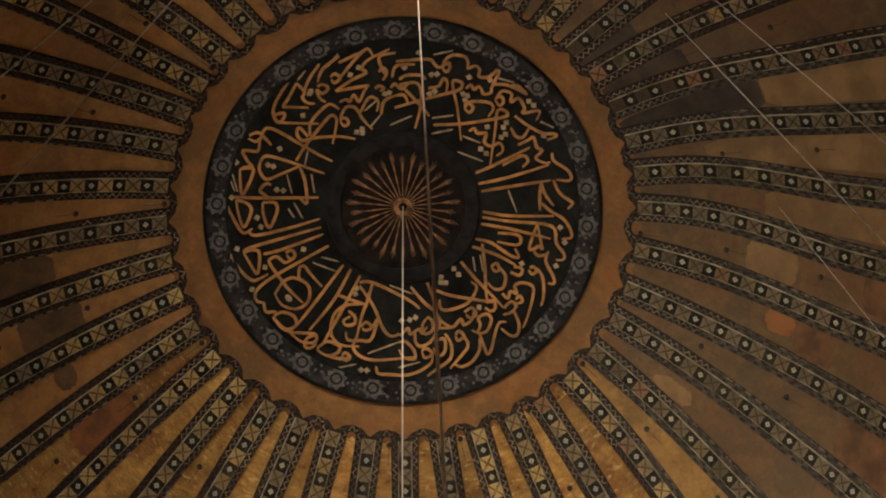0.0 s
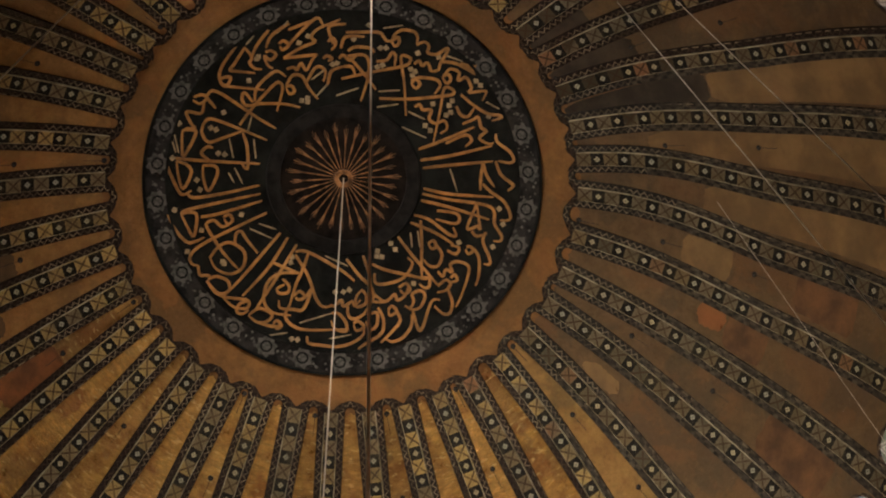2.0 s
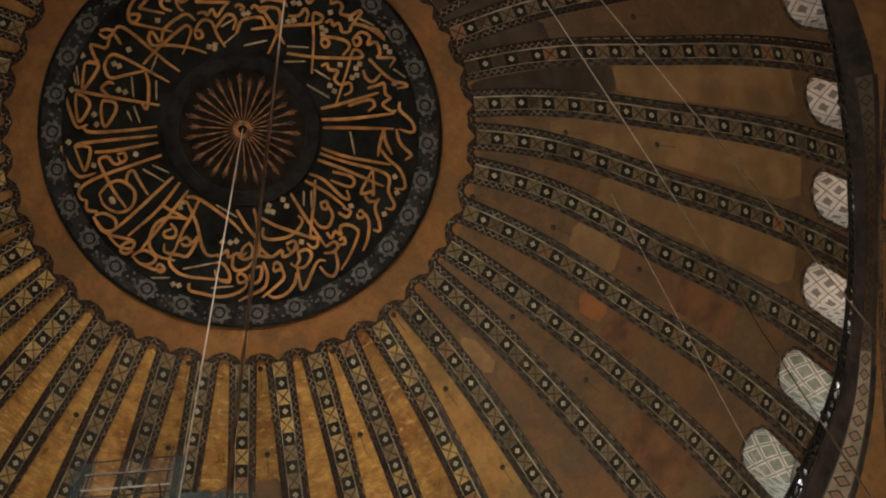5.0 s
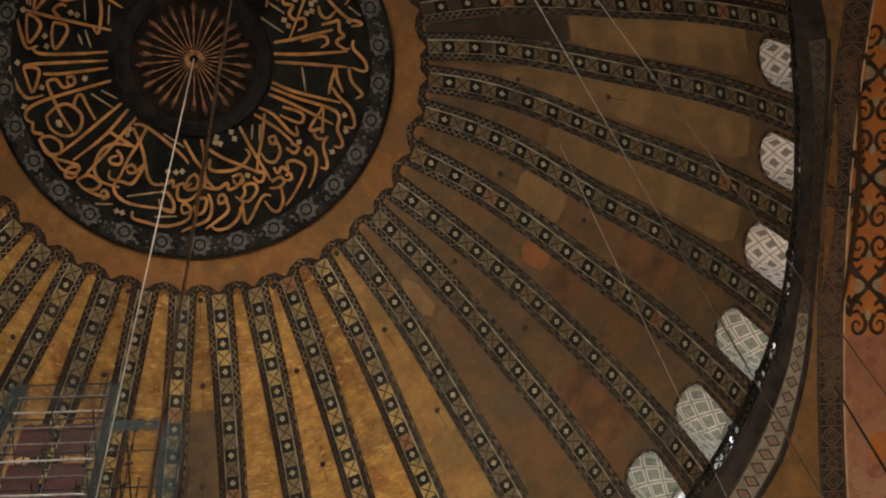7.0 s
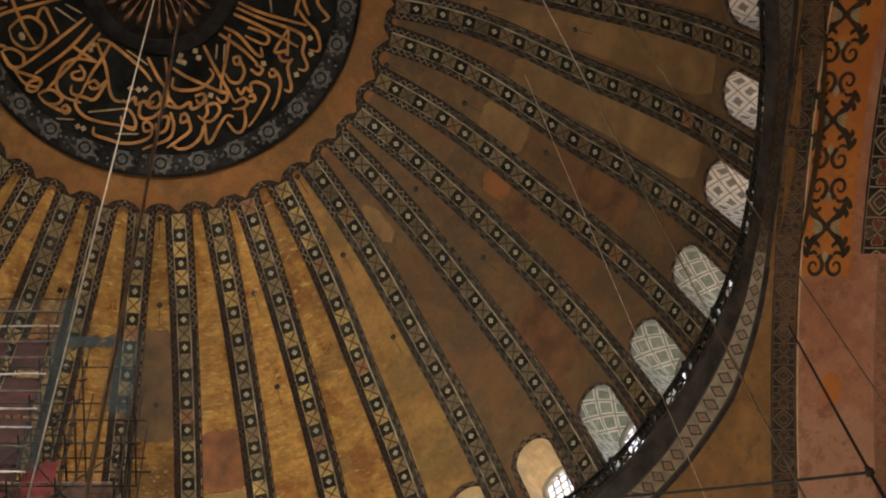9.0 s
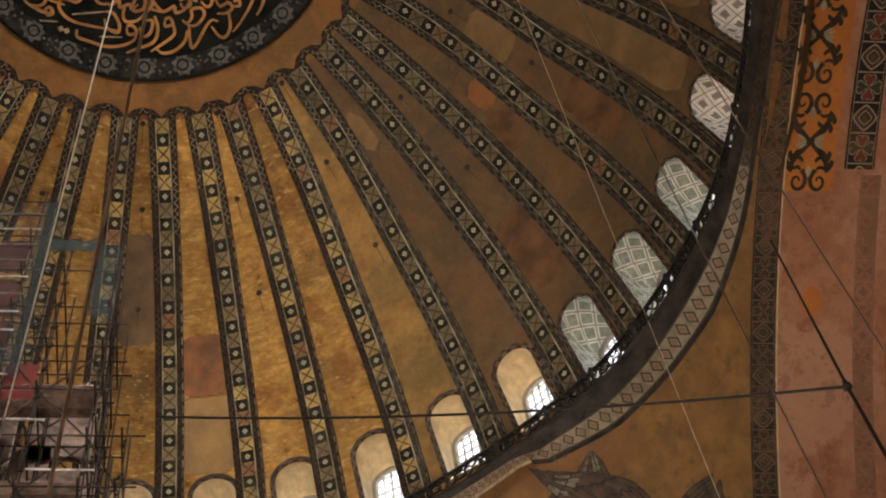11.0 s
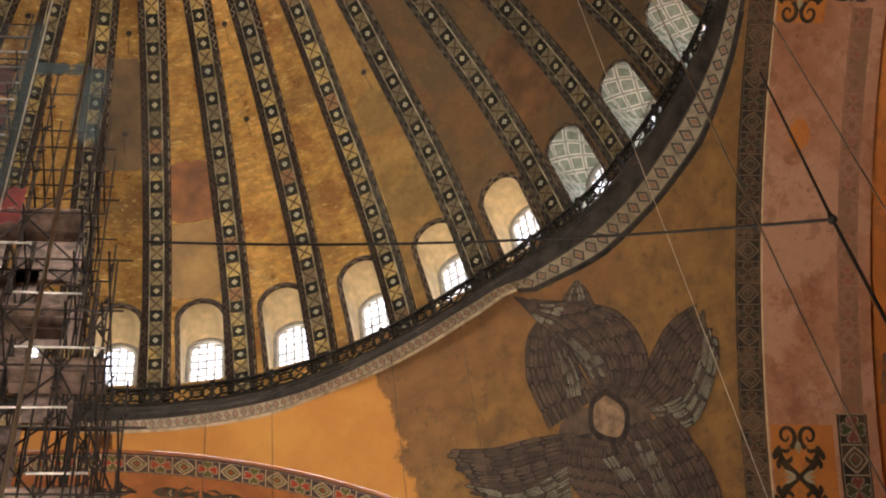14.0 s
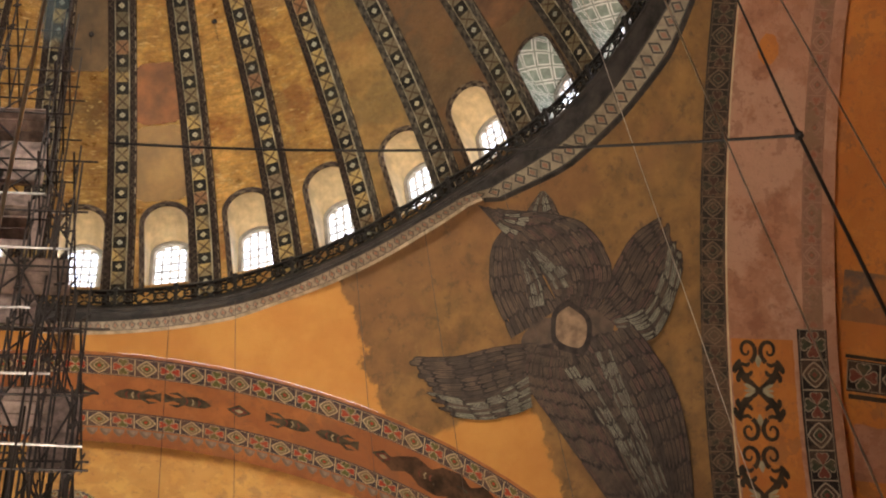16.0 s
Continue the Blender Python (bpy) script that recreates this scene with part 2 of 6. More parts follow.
RAY = plain("worn_gilding", (0.34, 0.17, 0.07), 0.5, 0.2, 0.5, 4.0)
PALE = plain("pale_vowel_marks", (0.38, 0.28, 0.16), 0.6, 0, 0.3, 3)
DARK = plain("dark_bronze", (0.022, 0.02, 0.018), 0.45, 0.3, 0.4, 3)
CREAM = plain("cream_plaster", (0.68, 0.53, 0.31), 0.6, 0, 0.16, 2.2)
WHITEPAINT = plain("white_window_frame", (0.6, 0.6, 0.58), 0.5)
STEEL = plain("galvanised_steel_tube", (0.42, 0.4, 0.38), 0.45, 0.5, 0.3, 6)
RUST = plain("dark_painted_tube", (0.036, 0.025, 0.021), 0.6, 0.2, 0.4, 6)
BOARD = plain("maroon_sheeting", (0.075, 0.02, 0.017), 0.75, 0, 0.35, 2)
REDCLOTH = plain("red_sheet", (0.15, 0.018, 0.016), 0.8, 0, 0.3, 2)
PLANK = plain("scaffold_board", (0.30, 0.215, 0.18), 0.8, 0, 0.35, 3)
STONE = plain("grey_marble", (0.36, 0.33, 0.29), 0.6, 0, 0.3, 0.8)
DIMWIRE = plain("dull_steel_wire", (0.6, 0.5, 0.4), 0.5, 0.0, 0.2, 4)
WIRE = plain("steel_wire", (0.6, 0.52, 0.42), 0.4, 0.4, 0.2, 4)
THINCORD = plain("brown_cord", (0.07, 0.045, 0.03), 0.7, 0, 0.3, 4)
CABLE = plain("black_cable", (0.02, 0.016, 0.014), 0.7, 0, 0.3, 4)


def lattice(name, flowers):
    """White plaster with a grey diamond net and a grey flower in each field."""
    n = Nodes(name, 0.65)
    u, v = n.uv()
    u, v = n.m("MULTIPLY", u, 0.84), n.m("MULTIPLY", v, 0.84)
    a, b = n.m("ADD", u, v), n.m("SUBTRACT", u, v)
    fa = n.m("ABSOLUTE", n.m("SUBTRACT", n.m("FRACT", a), 0.5))
    fb = n.m("ABSOLUTE", n.m("SUBTRACT", n.m("FRACT", b), 0.5))
    field = n.m("MAXIMUM", fa, fb)
    mottle = n.ramp(n.noise(3, 5, 0.7), 0.35, 0.7)
    white = n.mix(mottle, (0.60, 0.59, 0.54), (0.78, 0.77, 0.73))
    if flowers:
        petal = n.m("LESS_THAN", n.m("ADD", field, n.m("MULTIPLY", n.noise(16, 1), 0.2)), 0.34)
        col = n.mix(petal, white, (0.2, 0.195, 0.18))
        col = n.mix(n.m("GREATER_THAN", field, 0.465), col, (0.22, 0.215, 0.2))
    else:
        grey = n.mix(mottle, (0.17, 0.21, 0.17), (0.31, 0.355, 0.30))
        col = n.mix(n.m("GREATER_THAN", field, 0.35), grey, white)
        col = n.mix(n.m("GREATER_THAN", field, 0.445), col, n.mix(mottle, (0.2, 0.22, 0.19), (0.34, 0.36, 0.32)))
    return n.done(col)


LATTICE = lattice("white_lattice_plaster", False)
FLOWERS = lattice("white_flower_plaster", True)


def glass():
    n = Nodes("window_glass", 0.05)
    n.out.inputs["Transmission Weight"].default_value = 1.0
    n.out.inputs["IOR"].default_value = 1.02
    return n.done((0.95, 0.97, 1.0))


GLASS = glass()


def ochre(name, lo, hi, patch, spot=(0.2, 0.1, 0.05), big=0.22, amount=0.8, lohi=(0.5, 0.56)):
    """Old painted plaster: two tones, large weathered areas and small stains."""
    n = Nodes(name, 0.75)
    g, m1, f = n.noise(big, 5, 0.6), n.noise(1.6, 5, 0.65), n.noise(18, 3)
    col = n.mix(n.ramp(m1, 0.3, 0.7), lo, hi)
    col = n.mix(n.m("MULTIPLY", n.ramp(g, *lohi), amount), col, patch)
    st = n.noise(3.4, 6, 0.75)
    col = n.mix(n.m("MULTIPLY", n.ramp(st, 0.57, 0.68), 0.7), col, spot)
    flake = n.noise(0.9, 7, 0.72, shift=17.0)
    col = n.mix(n.m("MULTIPLY", n.ramp(flake, 0.525, 0.54), 0.38), col, tuple(min(1, c * k) for c, k in zip(patch, (0.95, 0.92, 0.9))))
    col = n.mix(n.m("MULTIPLY", n.ramp(flake, 0.43, 0.415), 0.4), col, spot)
    edge = n.m("ABSOLUTE", n.m("SUBTRACT", flake, 0.53))
    col = n.mix(n.m("MULTIPLY", n.m("SUBTRACT", 1.0, n.ramp(edge, 0.0, 0.008)), 0.4), col, spot)
    n.bump(n.m("ADD", n.m("ADD", m1, flake), n.m("MULTIPLY", f, 0.4)), 0.55, 0.05)
    return n.done(col)


def pendentive_paint():
    """Weathered brown-ochre, with a smooth orange overpaint on one side and low down."""
    n = Nodes("ochre_pendentive_paint", 0.75)
    s = n.tree.nodes.new("ShaderNodeSeparateXYZ")
    n.put(s.inputs[0], n.coord("Object"))
    x, y, z = s.outputs
    g, m1, f = n.noise(0.3, 5, 0.6), n.noise(1.5, 5, 0.65), n.noise(18, 3)
    wob = n.m("MULTIPLY_ADD", n.noise(1.1, 5, 0.7), 1.6, -0.8)
    side = n.m("ADD", n.m("MULTIPLY_ADD", x, 0.515, y), wob)
    low = n.m("MINIMUM", n.m("ADD", n.m("SUBTRACT", 37.9, z), n.m("MULTIPLY", wob, 0.3)), n.m("ADD", n.m("MULTIPLY_ADD", x, 0.8, y), wob))
    over = n.ramp(n.m("MAXIMUM", side, low), -0.05, 0.12)
    old = n.mix(n.ramp(m1, 0.3, 0.7), (0.145, 0.073, 0.019), (0.25, 0.127, 0.034))
    old = n.mix(n.m("MULTIPLY", n.ramp(g, 0.5, 0.62), 0.5), old, (0.165, 0.068, 0.022))
    st = n.noise(2.6, 6, 0.75)
    old = n.mix(n.m("MULTIPLY", n.ramp(st, 0.52, 0.66), 0.65), old, (0.085, 0.046, 0.018))
    old = n.mix(n.m("MULTIPLY", n.ramp(n.noise(5.5, 6, 0.8), 0.6, 0.7), 0.4), old, (0.36, 0.21, 0.075))
    newer = n.mix(n.ramp(n.noise(0.7, 4, 0.6), 0.3, 0.75), (0.43, 0.175, 0.03), (0.52, 0.245, 0.05))
    newer = n.mix(n.m("MULTIPLY", n.ramp(st, 0.6, 0.74), 0.3), newer, (0.36, 0.14, 0.03))
    n.bump(n.m("ADD", m1, n.m("MULTIPLY", f, 0.4)), 0.45, 0.04)
    return n.done(n.mix(over, old, newer))


PEND = pendentive_paint()
TYMP = ochre("yellow_ochre_wall", (0.50, 0.25, 0.055), (0.60, 0.34, 0.09), (0.40, 0.19, 0.05), amount=0.4)
PINK = ochre("bare_pink_plaster", (0.34, 0.145, 0.075), (0.46, 0.225, 0.13), (0.50, 0.28, 0.18), spot=(0.20, 0.075, 0.04), big=0.4)
ORANGE = ochre("orange_painted_panel", (0.50, 0.17, 0.028), (0.58, 0.225, 0.04), (0.46, 0.15, 0.03), amount=0.4)
SOFFIT = ochre("red_brown_soffit", (0.36, 0.13, 0.04), (0.46, 0.18, 0.055), (0.30, 0.11, 0.04))


# ---- shapes: a dome of 40 gores on a round cornice, over four pendentives and four great arches
RS, ZC = 15.57, 40.03            # the dome's inner sphere
PR, PZ = 21.2, 26.35             # the sphere of the pendentives
XA, YB = 15.34, 14.85            # the planes of the arches
RA, RB = 14.63, 15.13            # and their radii
STEP = 9.0                       # degrees from window to window

# the ribs wander off their even places: degrees near the crown, and from half-way down
RIB_DRIFT = {1: (0.0, 0.25), 2: (0.6, 0.85), 3: (0.1, 1.1), 4: (0.0, 1.0), 5: (-0.3, 0.3), 6: (0.3, 0.6), 7: (-0.6, 1.0), 8: (-2.2, 1.1), 9: (-1.8, 1.2),
             10: (-0.9, 0.8), 11: (-1.1, 0.8), 12: (-0.8, 0.5), 22: (-0.5, -0.6), 23: (-0.8, -1.0), 24: (-0.5, 0.0), 25: (0.75, 0.5), 26: (0.85, 0.2),
             27: (0.4, -0.1), 28: (0.4, 0.25), 36: (0.4, 0.4), 37: (0.4, 0.4), 38: (0.4, 0.3)}
# and so do the windows between them
WINDOW_DRIFT = {0: -0.5, 1: -0.3, 2: -0.2, 3: -0.2, 4: -0.1, 5: 0.35, 6: 0.6, 7: 1.1, 8: 1.3, 9: 1.2, 10: 1.0, 11: 0.7}


def rib_az(k, phi):
    """The bearing of a rib's middle line, degrees round the axis, at a distance from the crown."""
    a, b = RIB_DRIFT.get(k % 40, (0.0, 0.0))
    t = min(max((phi - 29) / 22, 0.0), 1.0)
    return -STEP * (k + 0.5) + a + (b - a) * t * t * (3 - 2 * t)


def is_deep(k):
    return 6 <= k <= 20


def dome_at(phi, az, lift=0.0):
    """A point of the dome by degrees from the crown and round the axis, lifted towards the inside."""
    p, a, r = radians(phi), radians(az), RS - lift
    return Vector((r * math.sin(p) * math.cos(a), r * math.sin(p) * math.sin(a), ZC + r * math.cos(p)))


def dome_off(phi, az, off, lift=0.0):
    """The same, moved off metres along the parallel."""
    return dome_at(phi, az + math.degrees(off / (RS * math.sin(radians(phi)))), lift)


def pend_at(az, z, lift=0.0):
    rho = math.sqrt(max(PR * PR - (z - PZ) ** 2, 0)) * (1 - lift / PR)
    return Vector((rho * math.cos(radians(az)), rho * math.sin(radians(az)), PZ + (z - PZ) * (1 - lift / PR)))


def arch_a(th, x, lift=0.0):
    """A point of the arch across x by degrees from its crown (towards -y)."""
    r = RA - lift
    return Vector((x, -r * math.sin(radians(th)), PZ + r * math.cos(radians(th))))


def arch_b(th, y, lift=0.0):
    r = RB - lift
    return Vector((r * math.sin(radians(th)), y, PZ + r * math.cos(radians(th))))


def dome_frame(phi, az, lift):
    """A pose on the dome: z to the inside, y to the crown."""
    p = dome_at(phi, az, lift)
    z = (Vector((0, 0, ZC)) - p).normalized()
    y = (dome_at(phi - 0.5, az, lift) - p).normalized()
    x = y.cross(z).normalized()
    return Matrix(((x.x, y.x, z.x, p.x), (x.y, y.y, z.y, p.y), (x.z, y.z, z.z, p.z), (0, 0, 0, 1)))


def strip(bm, pts, inward, widths, height=0.03, closed=False, unit=1.0, mat=0, start=0.0):
    """A raised ribbon along pts: widths in metres, inward(point) the way it faces. Its UVs run across and along."""
    uv = bm.loops.layers.uv.verify()
    n, rows, run = len(pts), [], start
    for i, p in enumerate(pts):
        a, b = pts[max(i - 1, 0)], pts[min(i + 1, n - 1)]
        if closed:
            a, b = pts[(i - 1) % n], pts[(i + 1) % n]
        up = inward(p).normalized()
        side = (b - a).cross(up).normalized()
        w = (widths[i] if isinstance(widths, (list, tuple)) else widths) / 2
        if i:
            run += (p - pts[i - 1]).length
        top = p + up * height
        rows.append(([bm.verts.new(q) for q in (p - side * w, top - side * w * 0.92, top + side * w * 0.92, p + side * w)], run / unit))
    pairs = list(zip(rows, rows[1:])) + ([(rows[-1], (rows[0][0], run / unit + (pts[0] - pts[-1]).length / unit))] if closed else [])
    for (r0, v0), (r1, v1) in pairs:
        for k, (u0, u1) in enumerate(((0, 0), (0, 1), (1, 1))):
            f = bm.faces.new((r0[k], r0[k + 1], r1[k + 1], r1[k]))
            f.material_index = mat
            for loop, c in zip(f.loops, ((u0, v0), (u1, v0), (u1, v1), (u0, v1))):
                loop[uv].uv = c
    if not closed:
        for r in (rows[0][0], rows[-1][0]):
            f = bm.faces.new(r)
            f.material_index = mat


def to_axis(p):
    return Vector((0, 0, ZC)) - p


def to_pend(p):
    return Vector((0, 0, PZ)) - p


def to_a(p):
    return Vector((0, -p.y, PZ - p.z))


def to_b(p):
    return Vector((-p.x, 0, PZ - p.z))


def sheet(rows, uvs=None, thick=None):
    """A bmesh of quads over rows of points."""
    bm = bmesh.new()
    uv = bm.loops.layers.uv.verify()
    vs = [[bm.verts.new(p) for p in r] for r in rows]
    for i in range(len(rows) - 1):
        for j in range(len(rows[0]) - 1):
            q = (vs[i][j], vs[i][j + 1], vs[i + 1][j + 1], vs[i + 1][j])
            f = bm.faces.new(q)
            if uvs:
                for loop, (a, b) in zip(f.loops, ((i, j), (i, j + 1), (i + 1, j + 1), (i + 1, j))):
                    loop[uv].uv = uvs(a, b)
    return bm


def box(bm, c, s, m=None):
    out = bmesh.ops.create_cube(bm, size=1.0)["verts"]
    t = (m or Matrix()) @ Matrix.Translation(c) @ Matrix.Diagonal((*s, 1))
    bmesh.ops.transform(bm, matrix=t, verts=out)


def tube(bm, a, b, r, seg=8):
    a, b = Vector(a), Vector(b)
    out = bmesh.ops.create_cone(bm, cap_ends=True, segments=seg, radius1=r, radius2=r, depth=(b - a).length)["verts"]
    bmesh.ops.transform(bm, matrix=Matrix.Translation((a + b) / 2) @ (b - a).to_track_quat("Z", "Y").to_matrix().to_4x4(), verts=out)


# ---- dome: crown ring, gores with their window openings, ribs and borders
WIN_W, DOME_LOW = 0.58, 86.0
TOP_NEAR, TOP_DEEP = 66.95, 67.75      # degrees from the crown: heads of the openings
LOW_NEAR, LOW_DEEP = 76.8, 79.5        # and their sills


def window_edge(u, top):
    """Degrees from the crown of the dome at which the arched opening begins, u metres off its middle."""
    return top + math.degrees((WIN_W - math.sqrt(max(WIN_W ** 2 - u * u, 0))) / RS)


dome = tagged(new("dome"), "vast ribbed dome with gilded plaster between mosaic ribs", "dome", kind="structure")


def gore_mesh(top, low):
    bm = bmesh.new()
    def patch(rows):
        vs = [[bm.verts.new(p) for p in r] for r in rows]
        for i in range(len(vs) - 1):
            for j in range(len(vs[0]) - 1):
                bm.faces.new((vs[i][j], vs[i][j + 1], vs[i + 1][j + 1], vs[i + 1][j]))
    half = STEP / 2 + 0.55
    phis = [25.6 + (62 - 25.6) * i / 30 for i in range(31)]
    patch([[dome_at(p, -half + STEP * j / 6) for j in range(7)] for p in phis])
    for side in (-1, 1):
        rows = []
        for i in range(13):
            p = 62 + (DOME_LOW - 62) * i / 12
            inner = math.degrees(WIN_W / (RS * math.sin(radians(p))))
            rows.append([dome_at(p, side * (inner + (half - inner) * j / 4)) for j in range(5)])
        patch(rows)
    us = [WIN_W * math.sin(radians(-90 + 180 * j / 14)) for j in range(15)]
    patch([[dome_off(62 + (window_edge(u, top) - 62) * i / 4, 0, u) for u in us] for i in range(5)])
    patch([[dome_off(low + (DOME_LOW - low) * i / 3, 0, u) for u in us] for i in range(4)])
    bm.normal_update()
    bmesh.ops.reverse_faces(bm, faces=[f for f in bm.faces if f.normal.dot(to_axis(f.calc_center_median())) < 0])
    return bm


def gore_data(top, low, material):
    ob = part("gore", gore_mesh(top, low), material, dome, smooth=True)
    me = ob.data
    me.normals_split_custom_set_from_vertices([to_axis(v.co).normalized() for v in me.vertices])
    bpy.data.objects.remove(ob)
    return me


GORES = {(deep, m.name): gore_data(TOP_DEEP if deep else TOP_NEAR, LOW_DEEP if deep else LOW_NEAR, m) for deep in (False, True) for m in (GOLD, DULL, MATT, MID_GILT)}
# Gores 5 to 18: brown plaster with shade in its colour; 4 steps between.
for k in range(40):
    m = MATT if 5 <= k <= 18 else DULL if 19 <= k <= 31 else MID_GILT if k == 4 else GOLD
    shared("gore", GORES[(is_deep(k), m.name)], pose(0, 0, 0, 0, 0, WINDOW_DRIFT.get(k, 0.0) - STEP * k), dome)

crown = sheet([[dome_at(max(p, 0.05), a * 3) for a in range(121)] for p in range(0, 27)])
part("crown_shell", crown, CROWN, dome, smooth=True)
part("outer_shell", sheet([[dome_at(max(3.0 * p, 0.05), a * 6, -0.6) for a in range(61)] for p in range(23)]), STONE, dome, smooth=True)


def rib_mesh(k, p0, p1):
    bm = bmesh.new()
    n = max(4, int(p1 - p0))
    strip(bm, [dome_at(p, rib_az(k, p), 0.0) for p in (p0 + (p1 - p0) * i / n for i in range(n + 1))], to_axis, 0.42, 0.10, unit=0.42, start=radians(p0 - 25.75) * RS)
    return bm


def rib_border_mesh(k):
    """The dark band that runs up one rib, round the head of the gilded tongue and down the next."""
    bm = bmesh.new()
    off = 0.21 + 0.095
    phis = [81.0 + (25.7 - 81.0) * i / 39 for i in range(40)]
    up = [dome_off(p, rib_az(k, p), off) for p in phis]
    down = [dome_off(p, rib_az(k - 1, p), -off) for p in reversed(phis)]
    last = phis[-1]
    mid = (rib_az(k, last) + rib_az(k - 1, last)) / 2
    w = RS * math.sin(radians(last)) * radians(rib_az(k - 1, last) - rib_az(k, last)) / 2 - off
    arc = [dome_off(last - math.degrees(w / RS) * math.sin(radians(a)), mid, -w * math.cos(radians(a))) for a in range(15, 180, 15)]
    strip(bm, up + arc + down, to_axis, 0.2, 0.07, unit=0.22)
    return bm


def rib_head_mesh():
    """The short hollow curve that closes a rib between two tongues."""
    bm = bmesh.new()
    strip(bm, [dome_off(25.35 + 0.42 * math.cos(2 * math.pi * (i - 8) / 16), 0, 0.36 * (i - 8) / 8) for i in range(17)], to_axis, 0.17, 0.085, unit=0.22)
    return bm


# lengths of rib with older, greyer or sooty mosaic: degrees from the crown
RIB_SPANS = {0: [(25.75, 41.5, RIB), (41.5, 51.0, FADED_SHADED_RIB), (51.0, 82, RIB)], 10: [(25.75, 34.3, SOOTY_RIB), (34.3, 82, FADED_SHADED_RIB)],
             11: [(25.75, 40.0, SOOTY_RIB), (40.0, 82, FADED_SHADED_RIB)], 12: [(25.75, 41.5, SOOTY_RIB), (41.5, 82, RIB)], 13: [(25.75, 39.0, SOOTY_RIB), (39.0, 82, RIB)]}
head = part("rib_head", rib_head_mesh(), BORDER, dome)
for k in range(40):
    worn = 4 <= k <= 11
    (head if k == 0 else shared("rib_head", head.data, Matrix(), dome)).matrix_local = pose(0, 0, 0, 0, 0, rib_az(k, 25.4))
    for p0, p1, m in RIB_SPANS.get(k, [(25.75, 82, FADED_SHADED_RIB if worn else RIB)]):
        part("rib", rib_mesh(k, p0, p1), m, dome)
    part("rib_border", rib_border_mesh(k), FADED_BORDER if worn else BORDER, dome)


# iron hooks in every second gore, and plain repairs in the old plaster
hook_bm = bmesh.new()
bmesh.ops.create_uvsphere(hook_bm, u_segments=10, v_segments=6, radius=0.085, matrix=Matrix.Diagonal((1, 1, 0.5, 1)))
tube(hook_bm, (0, 0, 0.02), (0, -0.1, 0.16), 0.02, 6)
tube(hook_bm, (0, 0, 0.03), (0.01, -0.62, 0.03), 0.008, 5)
hook = part("hook", hook_bm, CABLE, dome, "black iron hook")
for k in range(20):
    for phi in (26.0, 35.6, 46.6):
        if phi > 30 or k % 2 == 0 or k in (1, 19):
            m = dome_frame(phi + random.uniform(-0.3, 0.3), 18 * k + random.uniform(-0.4, 0.4), 0.0)
            shared("hook", hook.data, m, dome)
bpy.data.objects.remove(hook)

REPAIRS = {
    "soot": plain("sooty_repair", (0.05, 0.034, 0.02), 0.85, 0, 0.35, 0.9),
    "tan": plain("flat_tan_repair", (0.25, 0.132, 0.030), 0.6, 0, 0.2, 1.0),
    "rust": plain("dull_rust_repair", (0.135, 0.062, 0.023), 0.8, 0, 0.3, 1.2),
    "grey": plain("grey_brown_repair", (0.12, 0.07, 0.029), 0.8, 0, 0.3, 0.9),
    "red": plain("red_brown_repair", (0.205, 0.074, 0.019), 0.7, 0, 0.3, 1.2),
    "orange": plain("orange_repair", (0.22, 0.085, 0.025), 0.8, 0, 0.15, 1.2),
    "ochre": plain("flat_ochre_repair", (0.205, 0.12, 0.046), 0.75, 0, 0.2, 0.8),
}


def repair(az, p0, p1, kind, cover=1.0, shift=0.0, ragged=0.12):
    """A patch of newer plaster between two ribs; cover is its share of the gore's breadth."""
    n, rows = 14, []
    for i in range(n + 1):
        phi = p0 + (p1 - p0) * i / n
        half = (RS * math.sin(radians(phi)) * radians(STEP) / 2 - 0.3) * cover
        end = max(0.0, 1 - (2 * i / n - 1) ** (14 if cover > 0.8 else 4)) ** 0.5
        a = [random.uniform(-ragged, ragged) * 0.4 if cover < 1 else 0 for _ in range(2)]
        rows.append([dome_off(phi + random.uniform(-0.1, 0.1), az, shift + x * half * max(end, 0.6 if cover > 0.8 else 0.25) + (a[0] if x < 0 else a[1]), 0.012) for x in (-1, -0.6, -0.2, 0.2, 0.6, 1)])
    part("plaster_repair", sheet(rows), REPAIRS[kind], dome, smooth=True)


for spec in ((0, 38.3, 50.8, "grey"), (-9, 57.2, 66.3, "tan"), (-99, 25.6, 42.4, "soot"), (-108, 25.6, 36, "soot"), (-117, 25.6, 33, "soot"), (-9, 50.0, 57.0, "red"), (-63, 41.5, 45.0, "orange", 0.7, -0.1), (-63, 45.2, 50.5, "rust", 0.97),
             (90, 36.5, 44.0, "grey"), (81, 39.6, 42.2, "grey", 0.75, 0.1), (99, 38.5, 52, "grey"), (72, 36, 44, "red", 0.95), (-45, 33, 38, "ochre", 0.6, 0.1),
             (-72, 52, 60, "rust", 0.99), (-81, 40, 66, "ochre"), (-90, 34, 66, "ochre"), (-99, 42.5, 66, "ochre"), (-72, 38, 44, "ochre", 0.97), (-54, 54, 64, "rust", 0.95), (108, 46, 56, "ochre")):
    repair(*spec)


# ---- windows: a deep splayed reveal, a dark painted arch, a frame with glazing bars and panes
def window_outline(w, top, low, x, n=12):
    pts = [Vector((x, -w, low))]
    pts += [Vector((x, -w * math.cos(math.pi * i / n), top - w + w * math.sin(math.pi * i / n))) for i in range(n + 1)]
    return pts + [Vector((x, w, low))]


